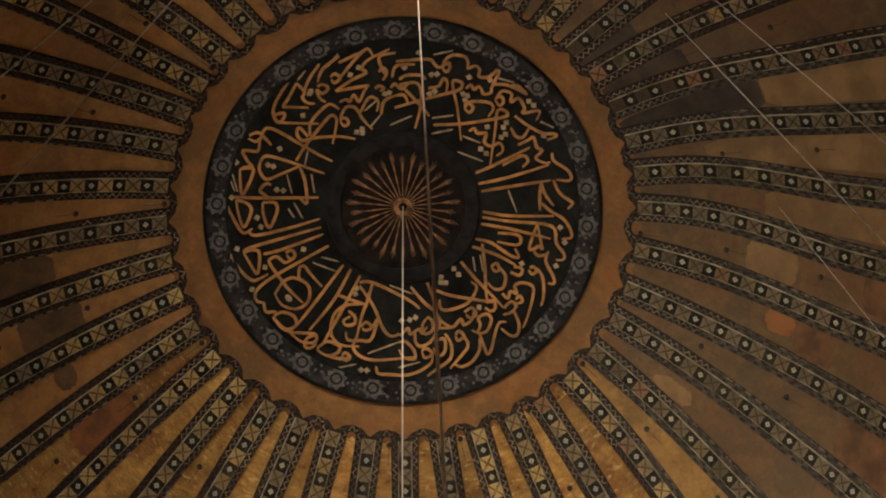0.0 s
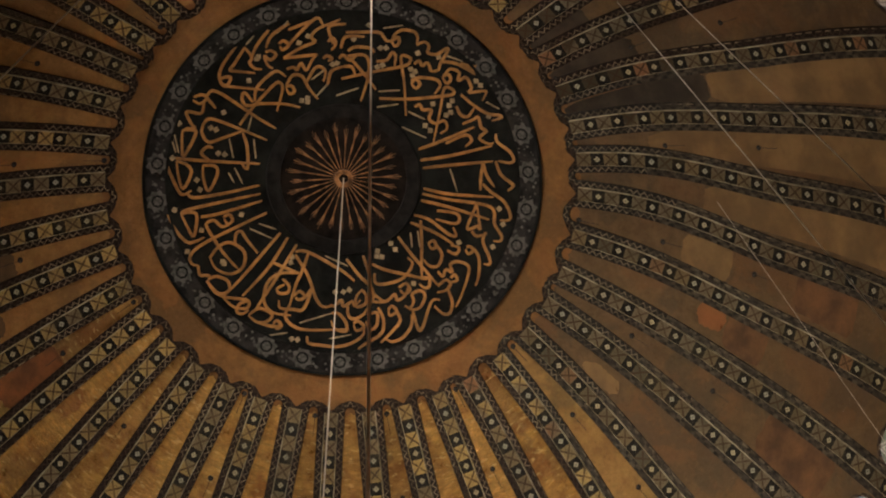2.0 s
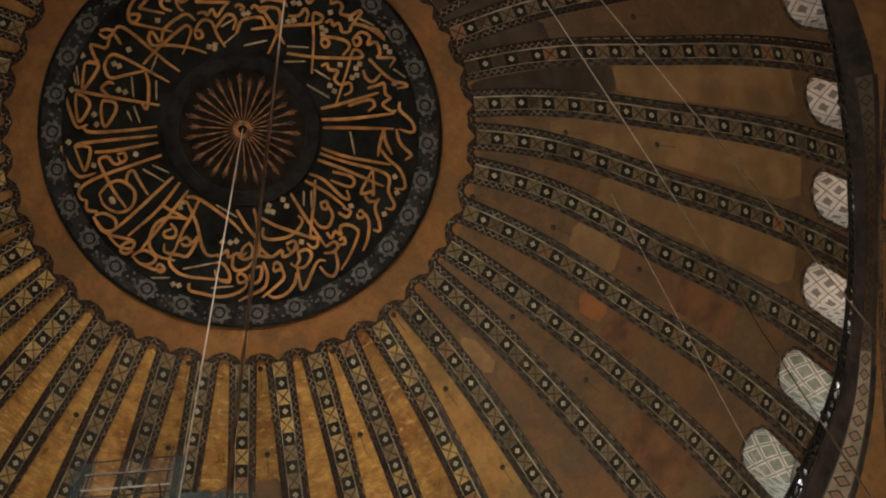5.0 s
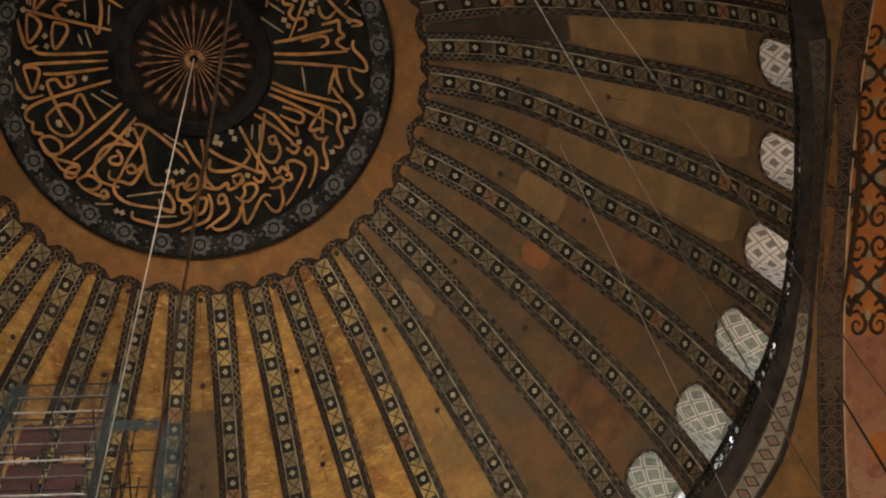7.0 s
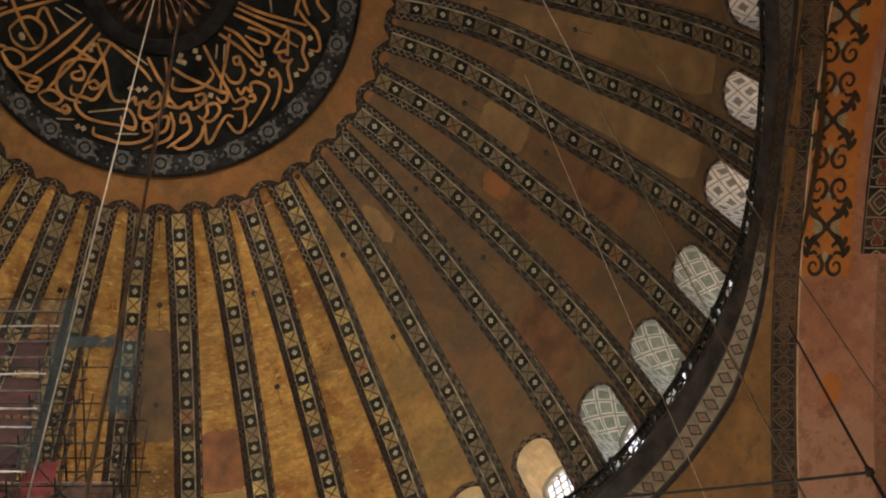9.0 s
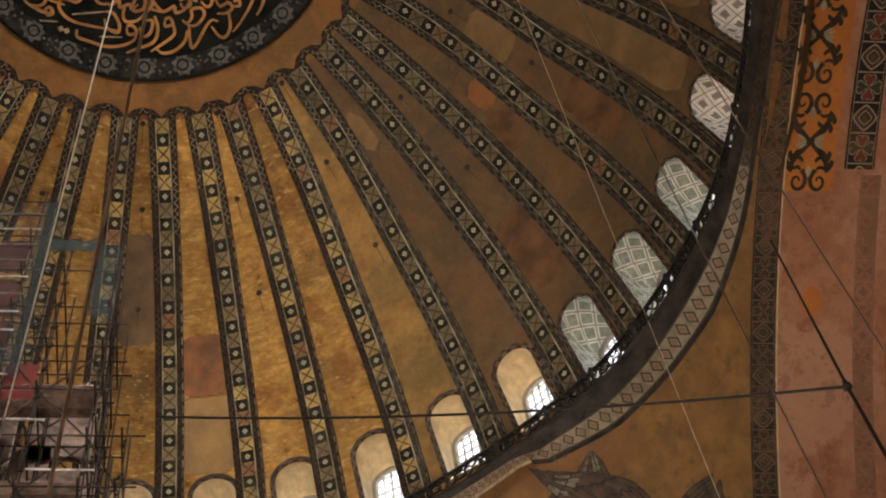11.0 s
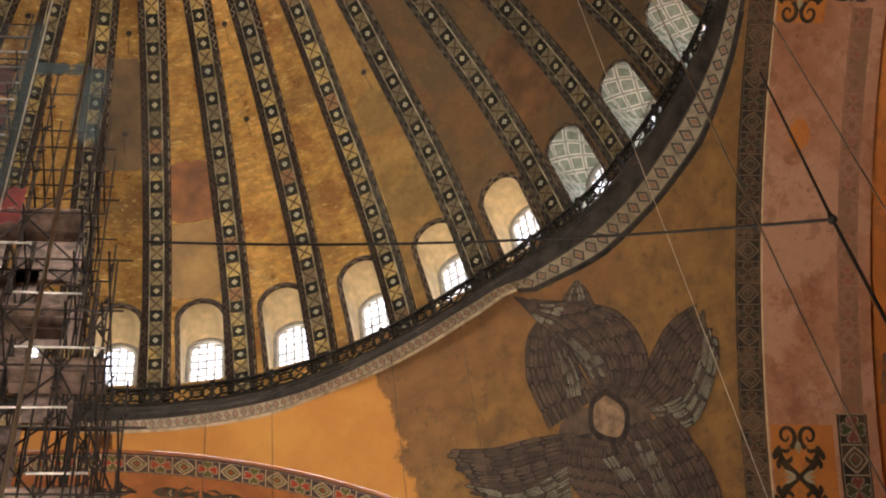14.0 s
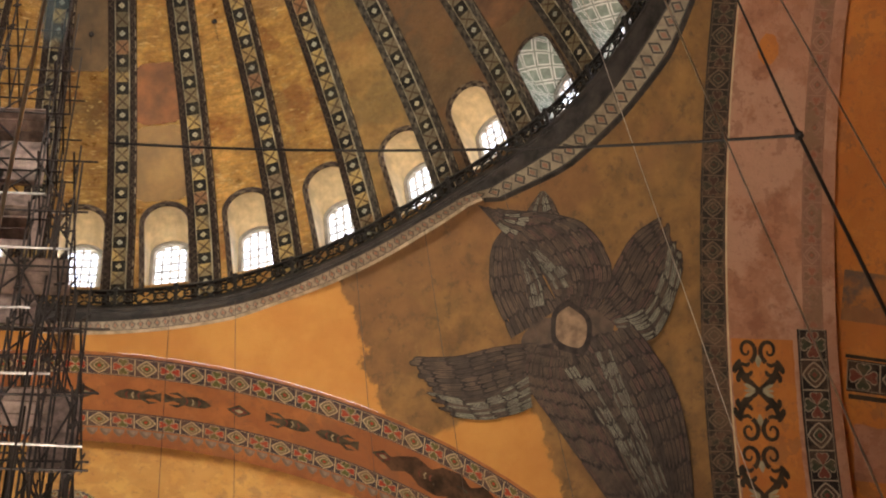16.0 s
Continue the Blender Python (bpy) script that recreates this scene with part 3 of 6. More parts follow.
def reveal_mesh(back, rise, top, low):
    bm = bmesh.new()
    uv = bm.loops.layers.uv.verify()
    ztop = dome_at(top, 0).z
    outer = [dome_off(low, 0, -WIN_W)] + [dome_off(window_edge(u, top), 0, u) for u in [-WIN_W * math.cos(math.pi * i / 12) for i in range(13)]] + [dome_off(low, 0, WIN_W)]
    inner = window_outline(0.56, ztop + rise + 0.13, dome_at(low, 0).z + 0.15, back)
    vs0, vs1 = [bm.verts.new(p) for p in outer], [bm.verts.new(p) for p in inner]
    run = [0.0]
    for a, b in zip(outer, outer[1:]):
        run.append(run[-1] + (b - a).length)
    for i in range(len(outer) - 1):
        f = bm.faces.new((vs0[i], vs0[i + 1], vs1[i + 1], vs1[i]))
        for loop, c in zip(f.loops, ((run[i], 0), (run[i + 1], 0), (run[i + 1], 1.3), (run[i], 1.3))):
            loop[uv].uv = (c[0] / 0.46, c[1] / 0.46)
    f = bm.faces.new((vs0[0], vs1[0], vs1[-1], vs0[-1]))
    return bm


def window_frame_mesh(back, rise, head, low):
    bm = bmesh.new()
    top, foot = dome_at(head, 0).z + rise, dome_at(low, 0).z + 0.15
    strip(bm, window_outline(0.44, top - 0.02, foot, back), lambda p: Vector((-1, 0, 0)), 0.07, 0.06)
    for y in (-0.225, 0, 0.225):
        box(bm, (back - 0.02, y, (top + foot - 0.05) / 2), (0.05, 0.05, top - foot - (0.1 if y else 0.02)))
    for i in range(1, 14):
        z = foot + 0.36 * i
        if z < top - 0.15:
            box(bm, (back - 0.02, 0, z), (0.05, 0.88, 0.034))
    return bm


def arch_moulding_mesh(back, rise, head, low):
    bm = bmesh.new()
    top, foot = dome_at(head, 0).z + rise, dome_at(low, 0).z + 0.15
    strip(bm, window_outline(0.525, top + 0.09, foot, back), lambda p: Vector((-1, 0, 0)), 0.11, 0.10)
    return bm


def arch_trim_mesh(top, width):
    bm = bmesh.new()
    w = WIN_W + width / 2 + 0.005
    pts = [dome_off(top + math.degrees((WIN_W - w * math.sin(math.pi * i / 20)) / RS), 0, -w * math.cos(math.pi * i / 20)) for i in range(21)]
    pts = [dome_off(78, 0, -w), dome_off(73, 0, -w)] + pts + [dome_off(73, 0, w), dome_off(78, 0, w)]
    strip(bm, pts, to_axis, width, 0.05, unit=0.2)
    return bm


def pane_mesh():
    bm = bmesh.new()
    box(bm, (0, 0, 0), (0.006, 0.21, 0.345))
    return bm


NEAR, DEEP = (15.60, -0.02, TOP_NEAR, LOW_NEAR), (15.95, -0.12, TOP_DEEP, LOW_DEEP)   # glazing plane and rise of its head: shallow windows, and deep ones with a painted lattice
FLOWERY = (*DEEP, "flowers")
spare = new("spare")
made = {}
for kind, mat in ((NEAR, CREAM), (DEEP, LATTICE), (FLOWERY, FLOWERS)):
    made[kind] = (part("reveal", reveal_mesh(*kind[:4]), mat, spare).data, part("window_frame", window_frame_mesh(*kind[:4]), WHITEPAINT, spare).data, part("arch_moulding", arch_moulding_mesh(*kind[:4]), STONE, spare).data)
trims = {NEAR: part("arch_trim", arch_trim_mesh(TOP_NEAR, 0.15), WINDOW_TRIM, spare).data, DEEP: part("arch_trim", arch_trim_mesh(TOP_DEEP, 0.09), WINDOW_TRIM, spare).data}
pane_me = part("pane", pane_mesh(), GLASS, spare).data
for ob in (*spare.children, spare):
    bpy.data.objects.remove(ob)
for k in range(40):
    deep = is_deep(k)
    kind = (FLOWERY if k > 8 else DEEP) if deep else NEAR
    win = tagged(new("window_%d" % (k + 1)), ("deep arched window, its white reveal painted with grey flowers" if k > 8 else "deep arched window, its reveal painted with a pale lattice") if deep else "tall arched window with a cream reveal, bright with daylight", "window", "windows round the dome", "structure")
    win.matrix_world = pose(0, 0, 0, 0, 0, WINDOW_DRIFT.get(k, 0.0) - STEP * k)
    shared("reveal", made[kind][0], Matrix(), win)
    shared("window_frame", made[kind][1], Matrix(), win)
    shared("arch_trim", trims[DEEP if deep else NEAR], Matrix(), win)
    shared("arch_moulding", made[kind][2], Matrix(), win)
    for i in range(4):
        for j in range(13):
            foot = dome_at(kind[3], 0).z + 0.15
            if foot + 0.36 * (j + 1) < dome_at(kind[2], 0).z + kind[1] - (0.05 if i in (1, 2) else 0.28):
                shared("pane", pane_me, pose(kind[0] + 0.01, -0.3375 + 0.225 * i, foot + 0.18 + 0.36 * j), win).visible_shadow = False


# ---- medallion at the crown of the dome
medallion = tagged(new("medallion"), "round black calligraphy medallion with gilded lettering at the crown", "medallion", kind="structure")


def disc_ring(p0, p1, lift, n=96, rows=6):
    return sheet([[dome_at(p0 + (p1 - p0) * i / rows, 360 * j / n, lift) for j in range(n + 1)] for i in range(rows + 1)])


part("writing_ground", disc_ring(8.2, 19.3, 0.03), BLACK, medallion, smooth=True)
part("border_ring", disc_ring(19.0, 21.55, 0.05), BLUEGREY, medallion, "blue-grey border ring", smooth=True)
part("hub_ground", disc_ring(0.05, 6.9, 0.03), plain("dark_brown_hub", (0.012, 0.008, 0.006), 0.8, 0, 0.5, 2, 0.12), medallion, smooth=True)


def parallel(phi, width, height, a0=0.0, a1=360.0, n=160, unit=1.0):
    bm = bmesh.new()
    full = a1 - a0 >= 360
    strip(bm, [dome_at(phi, a0 + (a1 - a0) * i / n, 0.03) for i in range(n + (0 if full else 1))], to_axis, width, height, closed=full, unit=unit)
    return bm


part("rim", parallel(21.55, 0.09, 0.06), BLACK, medallion)
part("rim", parallel(19.1, 0.08, 0.06), BLACK, medallion)
part("hub_moulding", parallel(7.6, 0.42, 0.08), plain("black_hub_moulding", (0.012, 0.0105, 0.0095), 0.75, 0, 0.5, 2, 0.15), medallion)


def star_mesh():
    """An eight-pointed star in a square frame."""
    bm = bmesh.new()
    n = 16
    for ring, h in ((0.345, 0.02),):
        c = bm.verts.new((0, 0, h))
        vs = [bm.verts.new(((ring if i % 2 else ring * 0.74) * math.cos(2 * math.pi * i / n), (ring if i % 2 else ring * 0.74) * math.sin(2 * math.pi * i / n), h)) for i in range(n)]
        low = [bm.verts.new((v.co.x, v.co.y, 0)) for v in vs]
        for i in range(n):
            bm.faces.new((c, vs[i], vs[(i + 1) % n]))
            bm.faces.new((vs[i], low[i], low[(i + 1) % n], vs[(i + 1) % n]))
    return bm


star_me = part("star", star_mesh(), STAR, medallion).data
eye_bm = bmesh.new()
bmesh.ops.create_cone(eye_bm, cap_ends=True, segments=8, radius1=0.19, radius2=0.19, depth=0.02)
eye_me = part("star_centre", eye_bm, BLACK, medallion).data
for ob in [o for o in medallion.children if o.name.startswith("star")]:
    bpy.data.objects.remove(ob)
for k in range(30):
    s = shared("star", star_me, dome_frame(20.2, 12.0 * k, 0.055), medallion)
    shared("star_centre", eye_me, pose(0, 0, 0.025), s)
    shared("star_heart", star_me, pose(0, 0, 0.03, 0, 0, 22.5) @ Matrix.Diagonal((0.42, 0.42, 1, 1)), s)
fleck_bm = bmesh.new()
for k in range(30):
    for _ in range(9):
        m = dome_frame(20.2 + random.uniform(-0.85, 0.85), 12.0 * (k + 0.5) + random.uniform(-2.9, 2.9), 0.058)
        w = random.uniform(0.02, 0.06)
        vs = [fleck_bm.verts.new(m @ Vector((w * math.cos(a), w * math.sin(a), 0))) for a in (0, 1.57, 3.14, 4.71)]
        fleck_bm.faces.new(vs)
tagged(part("leaf_scatter", fleck_bm, STAR, medallion), kind="stuff")

for k in range(30):
    bm = bmesh.new()
    a = 12.0 * k + 2
    long = 6.3 if k % 2 else 5.8
    strip(bm, [dome_at(0.9 + (long - 0.9) * i / 6, a, 0.03) for i in range(7)], to_axis, [0.018, 0.024, 0.029, 0.032, 0.03, 0.026, 0.008], 0.02)
    for side in (-1, 1):
        strip(bm, [dome_off(4.3 + (long - 0.3 - 4.3) * i / 4, a, side * 0.012 * (1 + 1.1 * i), 0.03) for i in range(5)], to_axis, [0.008, 0.014, 0.016, 0.014, 0.006], 0.016)
    part("ray", bm, RAY, medallion)
bm = parallel(0.75, 0.14, 0.06, n=24)
part("rosette", bm, RAY, medallion)


# the inscription: pen strokes by degrees round the axis and degrees from the crown
def spline(pts, n=5):
    """A smooth line through pen points."""
    ps = [pts[0], *pts, pts[-1]]
    out = []
    for a, b, c, d in zip(ps, ps[1:], ps[2:], ps[3:]):
        for i in range(n):
            t = i / n
            out.append(0.5 * (2 * b + (c - a) * t + (2 * a - 5 * b + 4 * c - d) * t * t + (3 * b - a - 3 * c + d) * t ** 3))
    return out + [pts[-1]]


def write(strokes, material=None, width=0.088, name="letter"):
    for pen in strokes:
        line = spline([dome_at(p, a, 0.03) for a, p in pen])
        n = len(line) - 1
        bm = bmesh.new()
        strip(bm, line, to_axis, [width * (0.55 + 0.5 * math.sin(math.pi * min(1, (i / n) * 0.9 + 0.12)) ** 0.7) for i in range(n + 1)], 0.025)
        part(name, bm, material or LETTER, medallion)


def dots(places):
    for a, p in places:
        bm = bmesh.new()
        c = dome_frame(p, a, 0.03)
        w = 0.095
        top = [bm.verts.new(c @ Vector((w * x, w * y, 0.025))) for x, y in ((1, 0.15), (-0.15, 1), (-1, -0.15), (0.15, -1))]
        low = [bm.verts.new(c @ Vector((w * x, w * y, 0))) for x, y in ((1, 0.15), (-0.15, 1), (-1, -0.15), (0.15, -1))]
        bm.faces.new(top)
        for i in range(4):
            bm.faces.new((top[i], low[i], low[(i + 1) % 4], top[(i + 1) % 4]))
        part("letter_dot", bm, PALE, medallion)


write([
    [(154, 18.9), (147, 18.3), (143, 17.7), (141, 16.8), (142, 16.1), (151, 13.1)],
    [(142, 17.5), (144, 17.1), (145, 16.6), (142, 16.4), (141, 17.1)],
    [(156, 18.2), (150, 17.5), (147, 17.3), (148, 16.8), (153, 15.2)],
    [(156, 18.2), (156, 16.9), (154, 16.5), (154, 15.7), (156, 15.1)],
    [(166, 18.6), (160, 17.7), (155, 16.7)],
    [(173, 18.5), (166, 17.9), (162, 16.9)],
    [(161, 16.5), (163, 16.4), (164, 15.7), (161, 15.5), (160, 16.2), (159, 15.2), (160, 14.5)],
    [(167, 16.7), (169, 16.8), (170, 16.1), (167, 15.9), (167, 16.4)],
    [(169, 16.0), (176, 17.2), (181, 18.2), (183, 18.3), (184, 17.4)],
])
write([
    [(166, 15.0), (174, 15.4), (180, 15.7), (179, 16.3), (182, 17.1), (190, 18.0)],
    [(166, 15.0), (177, 14.3), (180, 14.2)],
    [(165, 13.7), (168, 13.6), (169, 13.2), (172, 13.7), (173, 12.8), (177, 13.7), (179, 14.1)],
    [(144, 12.9), (149, 13.8), (157, 14.1), (161, 14.0), (163, 13.0)],
    [(161, 12.1), (166, 12.8), (170, 12.3), (171, 10.8), (174, 9.3)],
    [(160, 12.0), (163, 11.8), (163, 11.1), (160, 11.1), (160, 11.8)],
    [(171, 11.5), (177, 12.7), (180, 12.8), (182, 12.1), (180, 11.1)],
    [(143, 13.0), (144, 14.4), (141, 14.1), (140, 13.2), (145, 12.2), (154, 10.5), (161, 9.2)],
])
write([
    [(130, 12.7), (141, 12.6), (156, 12.9), (159, 12.7), (158, 11.9), (148, 10.4)],
    [(134, 17.4), (137, 17.3), (138, 16.1), (138, 13.2), (138, 11.1), (139, 9.2)],
    [(132, 18.6), (134, 18.0), (134, 17.3), (131, 17.6), (131, 18.5)],
    [(134, 17.3), (132, 15.9)],
    [(132, 17.3), (128, 17.0), (127, 18.1), (126, 18.5), (123, 17.5), (122, 17.0), (121, 18.0)],
    [(120, 18.2), (121, 17.3), (120, 16.7), (111, 17.4), (116, 17.9), (120, 18.2)],
    [(124, 16.3), (127, 16.0), (128, 14.4), (129, 9.3)],
    [(124, 16.3), (121, 16.1), (118, 15.1), (122, 13.6), (128, 12.1)],
])
write([
    [(127, 12.0), (121, 11.0), (108, 10.4), (111, 11.2)],
    [(116, 14.5), (116, 15.1), (113, 15.6), (111, 14.9), (110, 14.4)],
    [(110, 18.3), (110, 14.9), (112, 9.2)],
    [(109, 18.1), (108, 17.0), (105, 16.4), (99, 17.3), (104, 17.8), (109, 18.1)],
    [(108, 15.2), (108, 13.9), (104, 13.6), (97, 14.6), (103, 15.1), (108, 15.2)],
    [(107, 19.0), (102, 18.3), (97, 17.5), (98, 16.4)],
    [(97, 16.9), (95, 16.1), (95, 12.6), (97, 9.1)],
    [(90, 17.9), (91, 17.2), (91, 13.4), (91, 9.1)],
    [(87, 15.9), (86, 13.8), (86, 9.1)],
])
write([
    [(90, 17.8), (90, 17.0), (88, 16.3), (81, 17.3), (85, 17.6), (90, 17.9)],
    [(91, 19.3), (85, 18.9), (80, 18.2), (79, 17.4), (79, 16.3)],
    [(77, 9.1), (77, 12.0), (77, 16.2), (76, 18.1), (74, 18.8), (72, 18.7), (71, 18.3)],
    [(71, 18.3), (68, 18.7), (66, 18.0), (65, 18.0)],
    [(65, 18.3), (64, 17.4), (60, 16.8), (57, 17.4), (59, 18.4), (65, 18.5)],
    [(65, 18.5), (60, 18.6), (56, 18.2)],
    [(84, 15.6), (81, 15.6), (70, 15.3), (61, 15.1)],
    [(84, 15.6), (84, 14.7), (80, 14.1), (80, 13.1)],
    [(84, 13.6), (84, 12.9), (81, 12.8), (80, 13.4), (83, 13.6)],
])
write([
    [(71, 16.8), (73, 15.4), (72, 14.1), (65, 13.4), (60, 14.5), (61, 16.0), (66, 16.9), (71, 16.8)],
    [(70, 13.8), (74, 13.1), (74, 12.5), (69, 12.4), (60, 12.4)],
    [(60, 9.1), (58, 12.3), (57, 15.4), (57, 18.3)],
    [(54, 8.9), (51, 12.7), (52, 16.9)],
    [(46, 8.9), (45, 12.6), (45, 16.1), (45, 17.2)],
    [(57, 18.4), (53, 17.5), (49, 16.9), (48, 17.7), (52, 18.4), (57, 18.4)],
    [(49, 16.9), (51, 17.8), (50, 18.6), (48, 18.4), (47, 17.7)],
    [(46, 18.1), (44, 16.9), (39, 16.8), (39, 17.6), (42, 18.3), (46, 18.2)],
    [(42, 18.3), (37, 18.0), (34, 17.5)],
])
write([
    [(37, 17.6), (36, 17.2), (34, 17.5), (35, 18.0), (37, 17.7)],
    [(51, 12.0), (44, 11.7), (36, 11.5)],
    [(36, 9.0), (35, 11.0), (35, 12.9), (34, 15.1)],
    [(44, 9.6), (36, 9.0), (12, 10.2), (5, 11.4)],
    [(43, 9.9), (31, 11.4), (24, 13.5), (20, 14.3), (15, 14.0)],
    [(36, 11.5), (45, 12.6), (47, 14.2), (44, 16.0), (39, 16.6), (32, 16.1)],
    [(42, 12.9), (38, 13.2), (37, 13.9), (40, 14.4), (42, 14.1), (40, 13.3)],
    [(34, 14.0), (32, 13.3), (29, 13.7), (31, 14.2), (33, 14.1)],
    [(29, 13.9), (27, 12.7), (28, 15.0), (32, 15.4), (37, 15.8), (39, 15.1)],
])
write([
    [(34, 15.1), (34, 16.4), (30, 17.1), (24, 17.1), (10, 16.6)],
    [(24, 17.8), (23, 18.5), (19, 18.5), (13, 18.5), (8, 18.1), (4, 17.4), (3, 16.5)],
    [(9, 8.9), (2, 10.8), (357, 12.3), (357, 13.6), (0, 14.4)],
    [(17, 14.0), (15, 14.1), (12, 13.4), (11, 14.1), (7, 13.6), (6, 14.1), (3, 13.5)],
    [(2, 12.4), (0, 13.1), (1, 14.0), (5, 14.2), (5, 13.2), (2, 12.5)],
    [(9, 14.0), (9, 15.0), (7, 15.5), (3, 15.2), (0, 14.4)],
    [(357, 8.8), (356, 10.8), (357, 12.7), (354, 13.9), (352, 14.3)],
    [(353, 9.9), (346, 11.1), (335, 13.2), (331, 14.3)],
])
write([
    [(332, 13.8), (330, 14.4), (332, 15.0), (334, 14.9), (335, 14.2)],
    [(353, 11.0), (354, 12.0), (349, 12.5), (340, 12.7), (332, 12.0), (332, 11.1)],
    [(328, 8.7), (329, 11.0), (329, 13.5), (329, 15.5)],
    [(309, 9.5), (320, 11.0), (327, 12.3), (333, 14.0)],
    [(358, 13.9), (352, 14.3), (347, 13.9), (347, 14.6), (343, 14.5), (340, 13.8)],
    [(344, 13.4), (340, 13.4), (340, 14.2), (343, 14.3), (344, 13.7)],
    [(344, 16.1), (341, 15.5), (340, 14.7), (336, 14.9), (336, 15.7), (340, 16.4), (343, 16.2), (345, 15.5)],
    [(352, 15.2), (350, 15.0), (349, 15.7), (352, 15.9), (352, 15.3)],
])
write([
    [(349, 15.7), (349, 16.8), (353, 17.6), (358, 18.5)],
    [(344, 16.7), (346, 17.8), (350, 18.6), (354, 18.7), (356, 18.2)],
    [(356, 14.7), (355, 16.1), (357, 17.5), (3, 18.3), (6, 18.8)],
    [(1, 15.3), (357, 15.2), (358, 16.5), (1, 16.9), (2, 15.9)],
    [(7, 16.0), (5, 15.8), (3, 16.5), (6, 16.8), (7, 16.1)],
    [(16, 14.9), (13, 14.9), (10, 15.9), (10, 16.8), (14, 16.6), (16, 15.7)],
    [(343, 16.3), (344, 17.8), (344, 18.6), (342, 18.3), (337, 16.9), (334, 16.5), (332, 16.9)],
    [(329, 15.6), (325, 15.7), (325, 16.4), (328, 16.5), (331, 16.1)],
])
write([
    [(323, 15.9), (321, 16.0), (322, 16.6), (324, 16.3)],
    [(327, 16.6), (329, 18.0), (332, 18.7), (334, 18.3), (335, 17.1)],
    [(325, 14.4), (325, 15.2), (322, 14.9), (321, 15.6), (319, 14.9), (316, 15.4), (315, 16.6), (319, 17.3), (325, 18.1), (329, 18.6)],
    [(318, 11.6), (315, 11.9), (317, 12.5), (319, 12.2), (318, 11.6)],
    [(316, 12.4), (318, 13.5), (323, 14.0), (326, 13.4), (326, 12.4)],
    [(315, 13.7), (314, 14.7), (311, 14.6), (312, 13.7)],
    [(308, 8.6), (306, 10.3), (308, 12.8), (307, 13.7), (304, 13.0)],
    [(314, 8.7), (311, 11.5), (311, 13.9)],
    [(287, 8.7), (288, 11.5), (286, 16.4)],
])
write([
    [(291, 8.7), (291, 11.5), (290, 16.2), (296, 17.1), (299, 18.2), (301, 18.3), (302, 17.6)],
    [(296, 8.7), (295, 11.7), (295, 16.4)],
    [(299, 10.7), (297, 12.7), (299, 13.3), (302, 13.0), (304, 10.9)],
    [(290, 14.7), (301, 14.4), (301, 14.9), (299, 15.4), (300, 15.8), (296, 15.3), (290, 14.7)],
    [(302, 15.0), (303, 15.7), (301, 16.5)],
    [(300, 16.5), (304, 16.6), (308, 18.0), (310, 18.4), (311, 17.8)],
    [(309, 15.3), (308, 15.6), (309, 16.1), (311, 15.8), (310, 15.3)],
    [(308, 16.0), (310, 17.0), (315, 18.0), (319, 18.5)],
])
write([
    [(281, 15.1), (284, 16.0), (287, 17.6), (291, 18.5), (293, 18.5), (294, 17.6)],
    [(192, 16.5), (198, 16.7), (204, 17.0), (206, 16.6), (208, 16.3), (211, 17.0)],
    [(209, 16.6), (211, 17.1), (212, 16.5), (211, 16.0), (209, 16.5)],
    [(209, 16.9), (211, 18.0), (215, 18.4), (217, 18.0), (218, 17.2)],
    [(218, 17.2), (220, 17.9), (222, 17.7), (223, 17.0), (226, 17.5), (227, 18.6), (228, 18.5), (229, 16.8), (230, 16.1), (228, 15.5), (226, 15.9)],
    [(193, 14.4), (196, 14.9), (202, 15.0), (204, 14.6)],
    [(193, 13.8), (200, 14.1), (203, 13.2), (204, 11.3), (203, 8.9)],
])
write([
    [(194, 13.6), (202, 11.9), (210, 10.6)],
    [(191, 12.6), (195, 12.6), (197, 11.8)],
    [(190, 11.2), (207, 12.6), (218, 14.4), (219, 15.2), (218, 15.5), (215, 15.1), (222, 12.6), (234, 9.8)],
    [(206, 13.7), (210, 14.2), (211, 15.2), (213, 14.9), (214, 13.9)],
    [(221, 15.1), (222, 15.7), (224, 15.4), (225, 16.0), (228, 15.6)],
    [(225, 13.0), (225, 13.7), (228, 13.6), (228, 12.9), (225, 13.0)],
    [(224, 13.3), (226, 14.1), (232, 15.1), (235, 14.9), (236, 13.8)],
    [(214, 9.8), (229, 11.5), (239, 14.3), (241, 15.4), (239, 15.6), (237, 15.0), (243, 13.2), (257, 10.6)],
])
write([
    [(233, 15.9), (234, 16.5), (236, 16.2), (236, 15.6), (233, 15.8)],
    [(233, 16.1), (233, 17.1), (236, 17.5), (238, 16.8), (239, 17.7), (243, 17.4), (244, 16.9), (246, 18.2), (247, 18.5), (249, 17.6)],
    [(243, 16.0), (249, 16.5), (254, 17.4), (256, 18.5), (257, 18.6), (257, 17.5)],
    [(246, 14.8), (250, 14.7), (252, 15.3), (250, 16.4)],
    [(234, 11.2), (235, 11.8), (238, 11.6), (241, 12.3), (244, 11.5), (248, 11.8), (249, 12.8), (253, 12.6), (254, 11.7)],
    [(258, 8.8), (258, 11.3), (257, 15.4)],
    [(260, 11.8), (259, 14.2), (262, 14.6), (264, 13.8)],
    [(266, 8.6), (267, 11.9), (266, 16.6)],
])
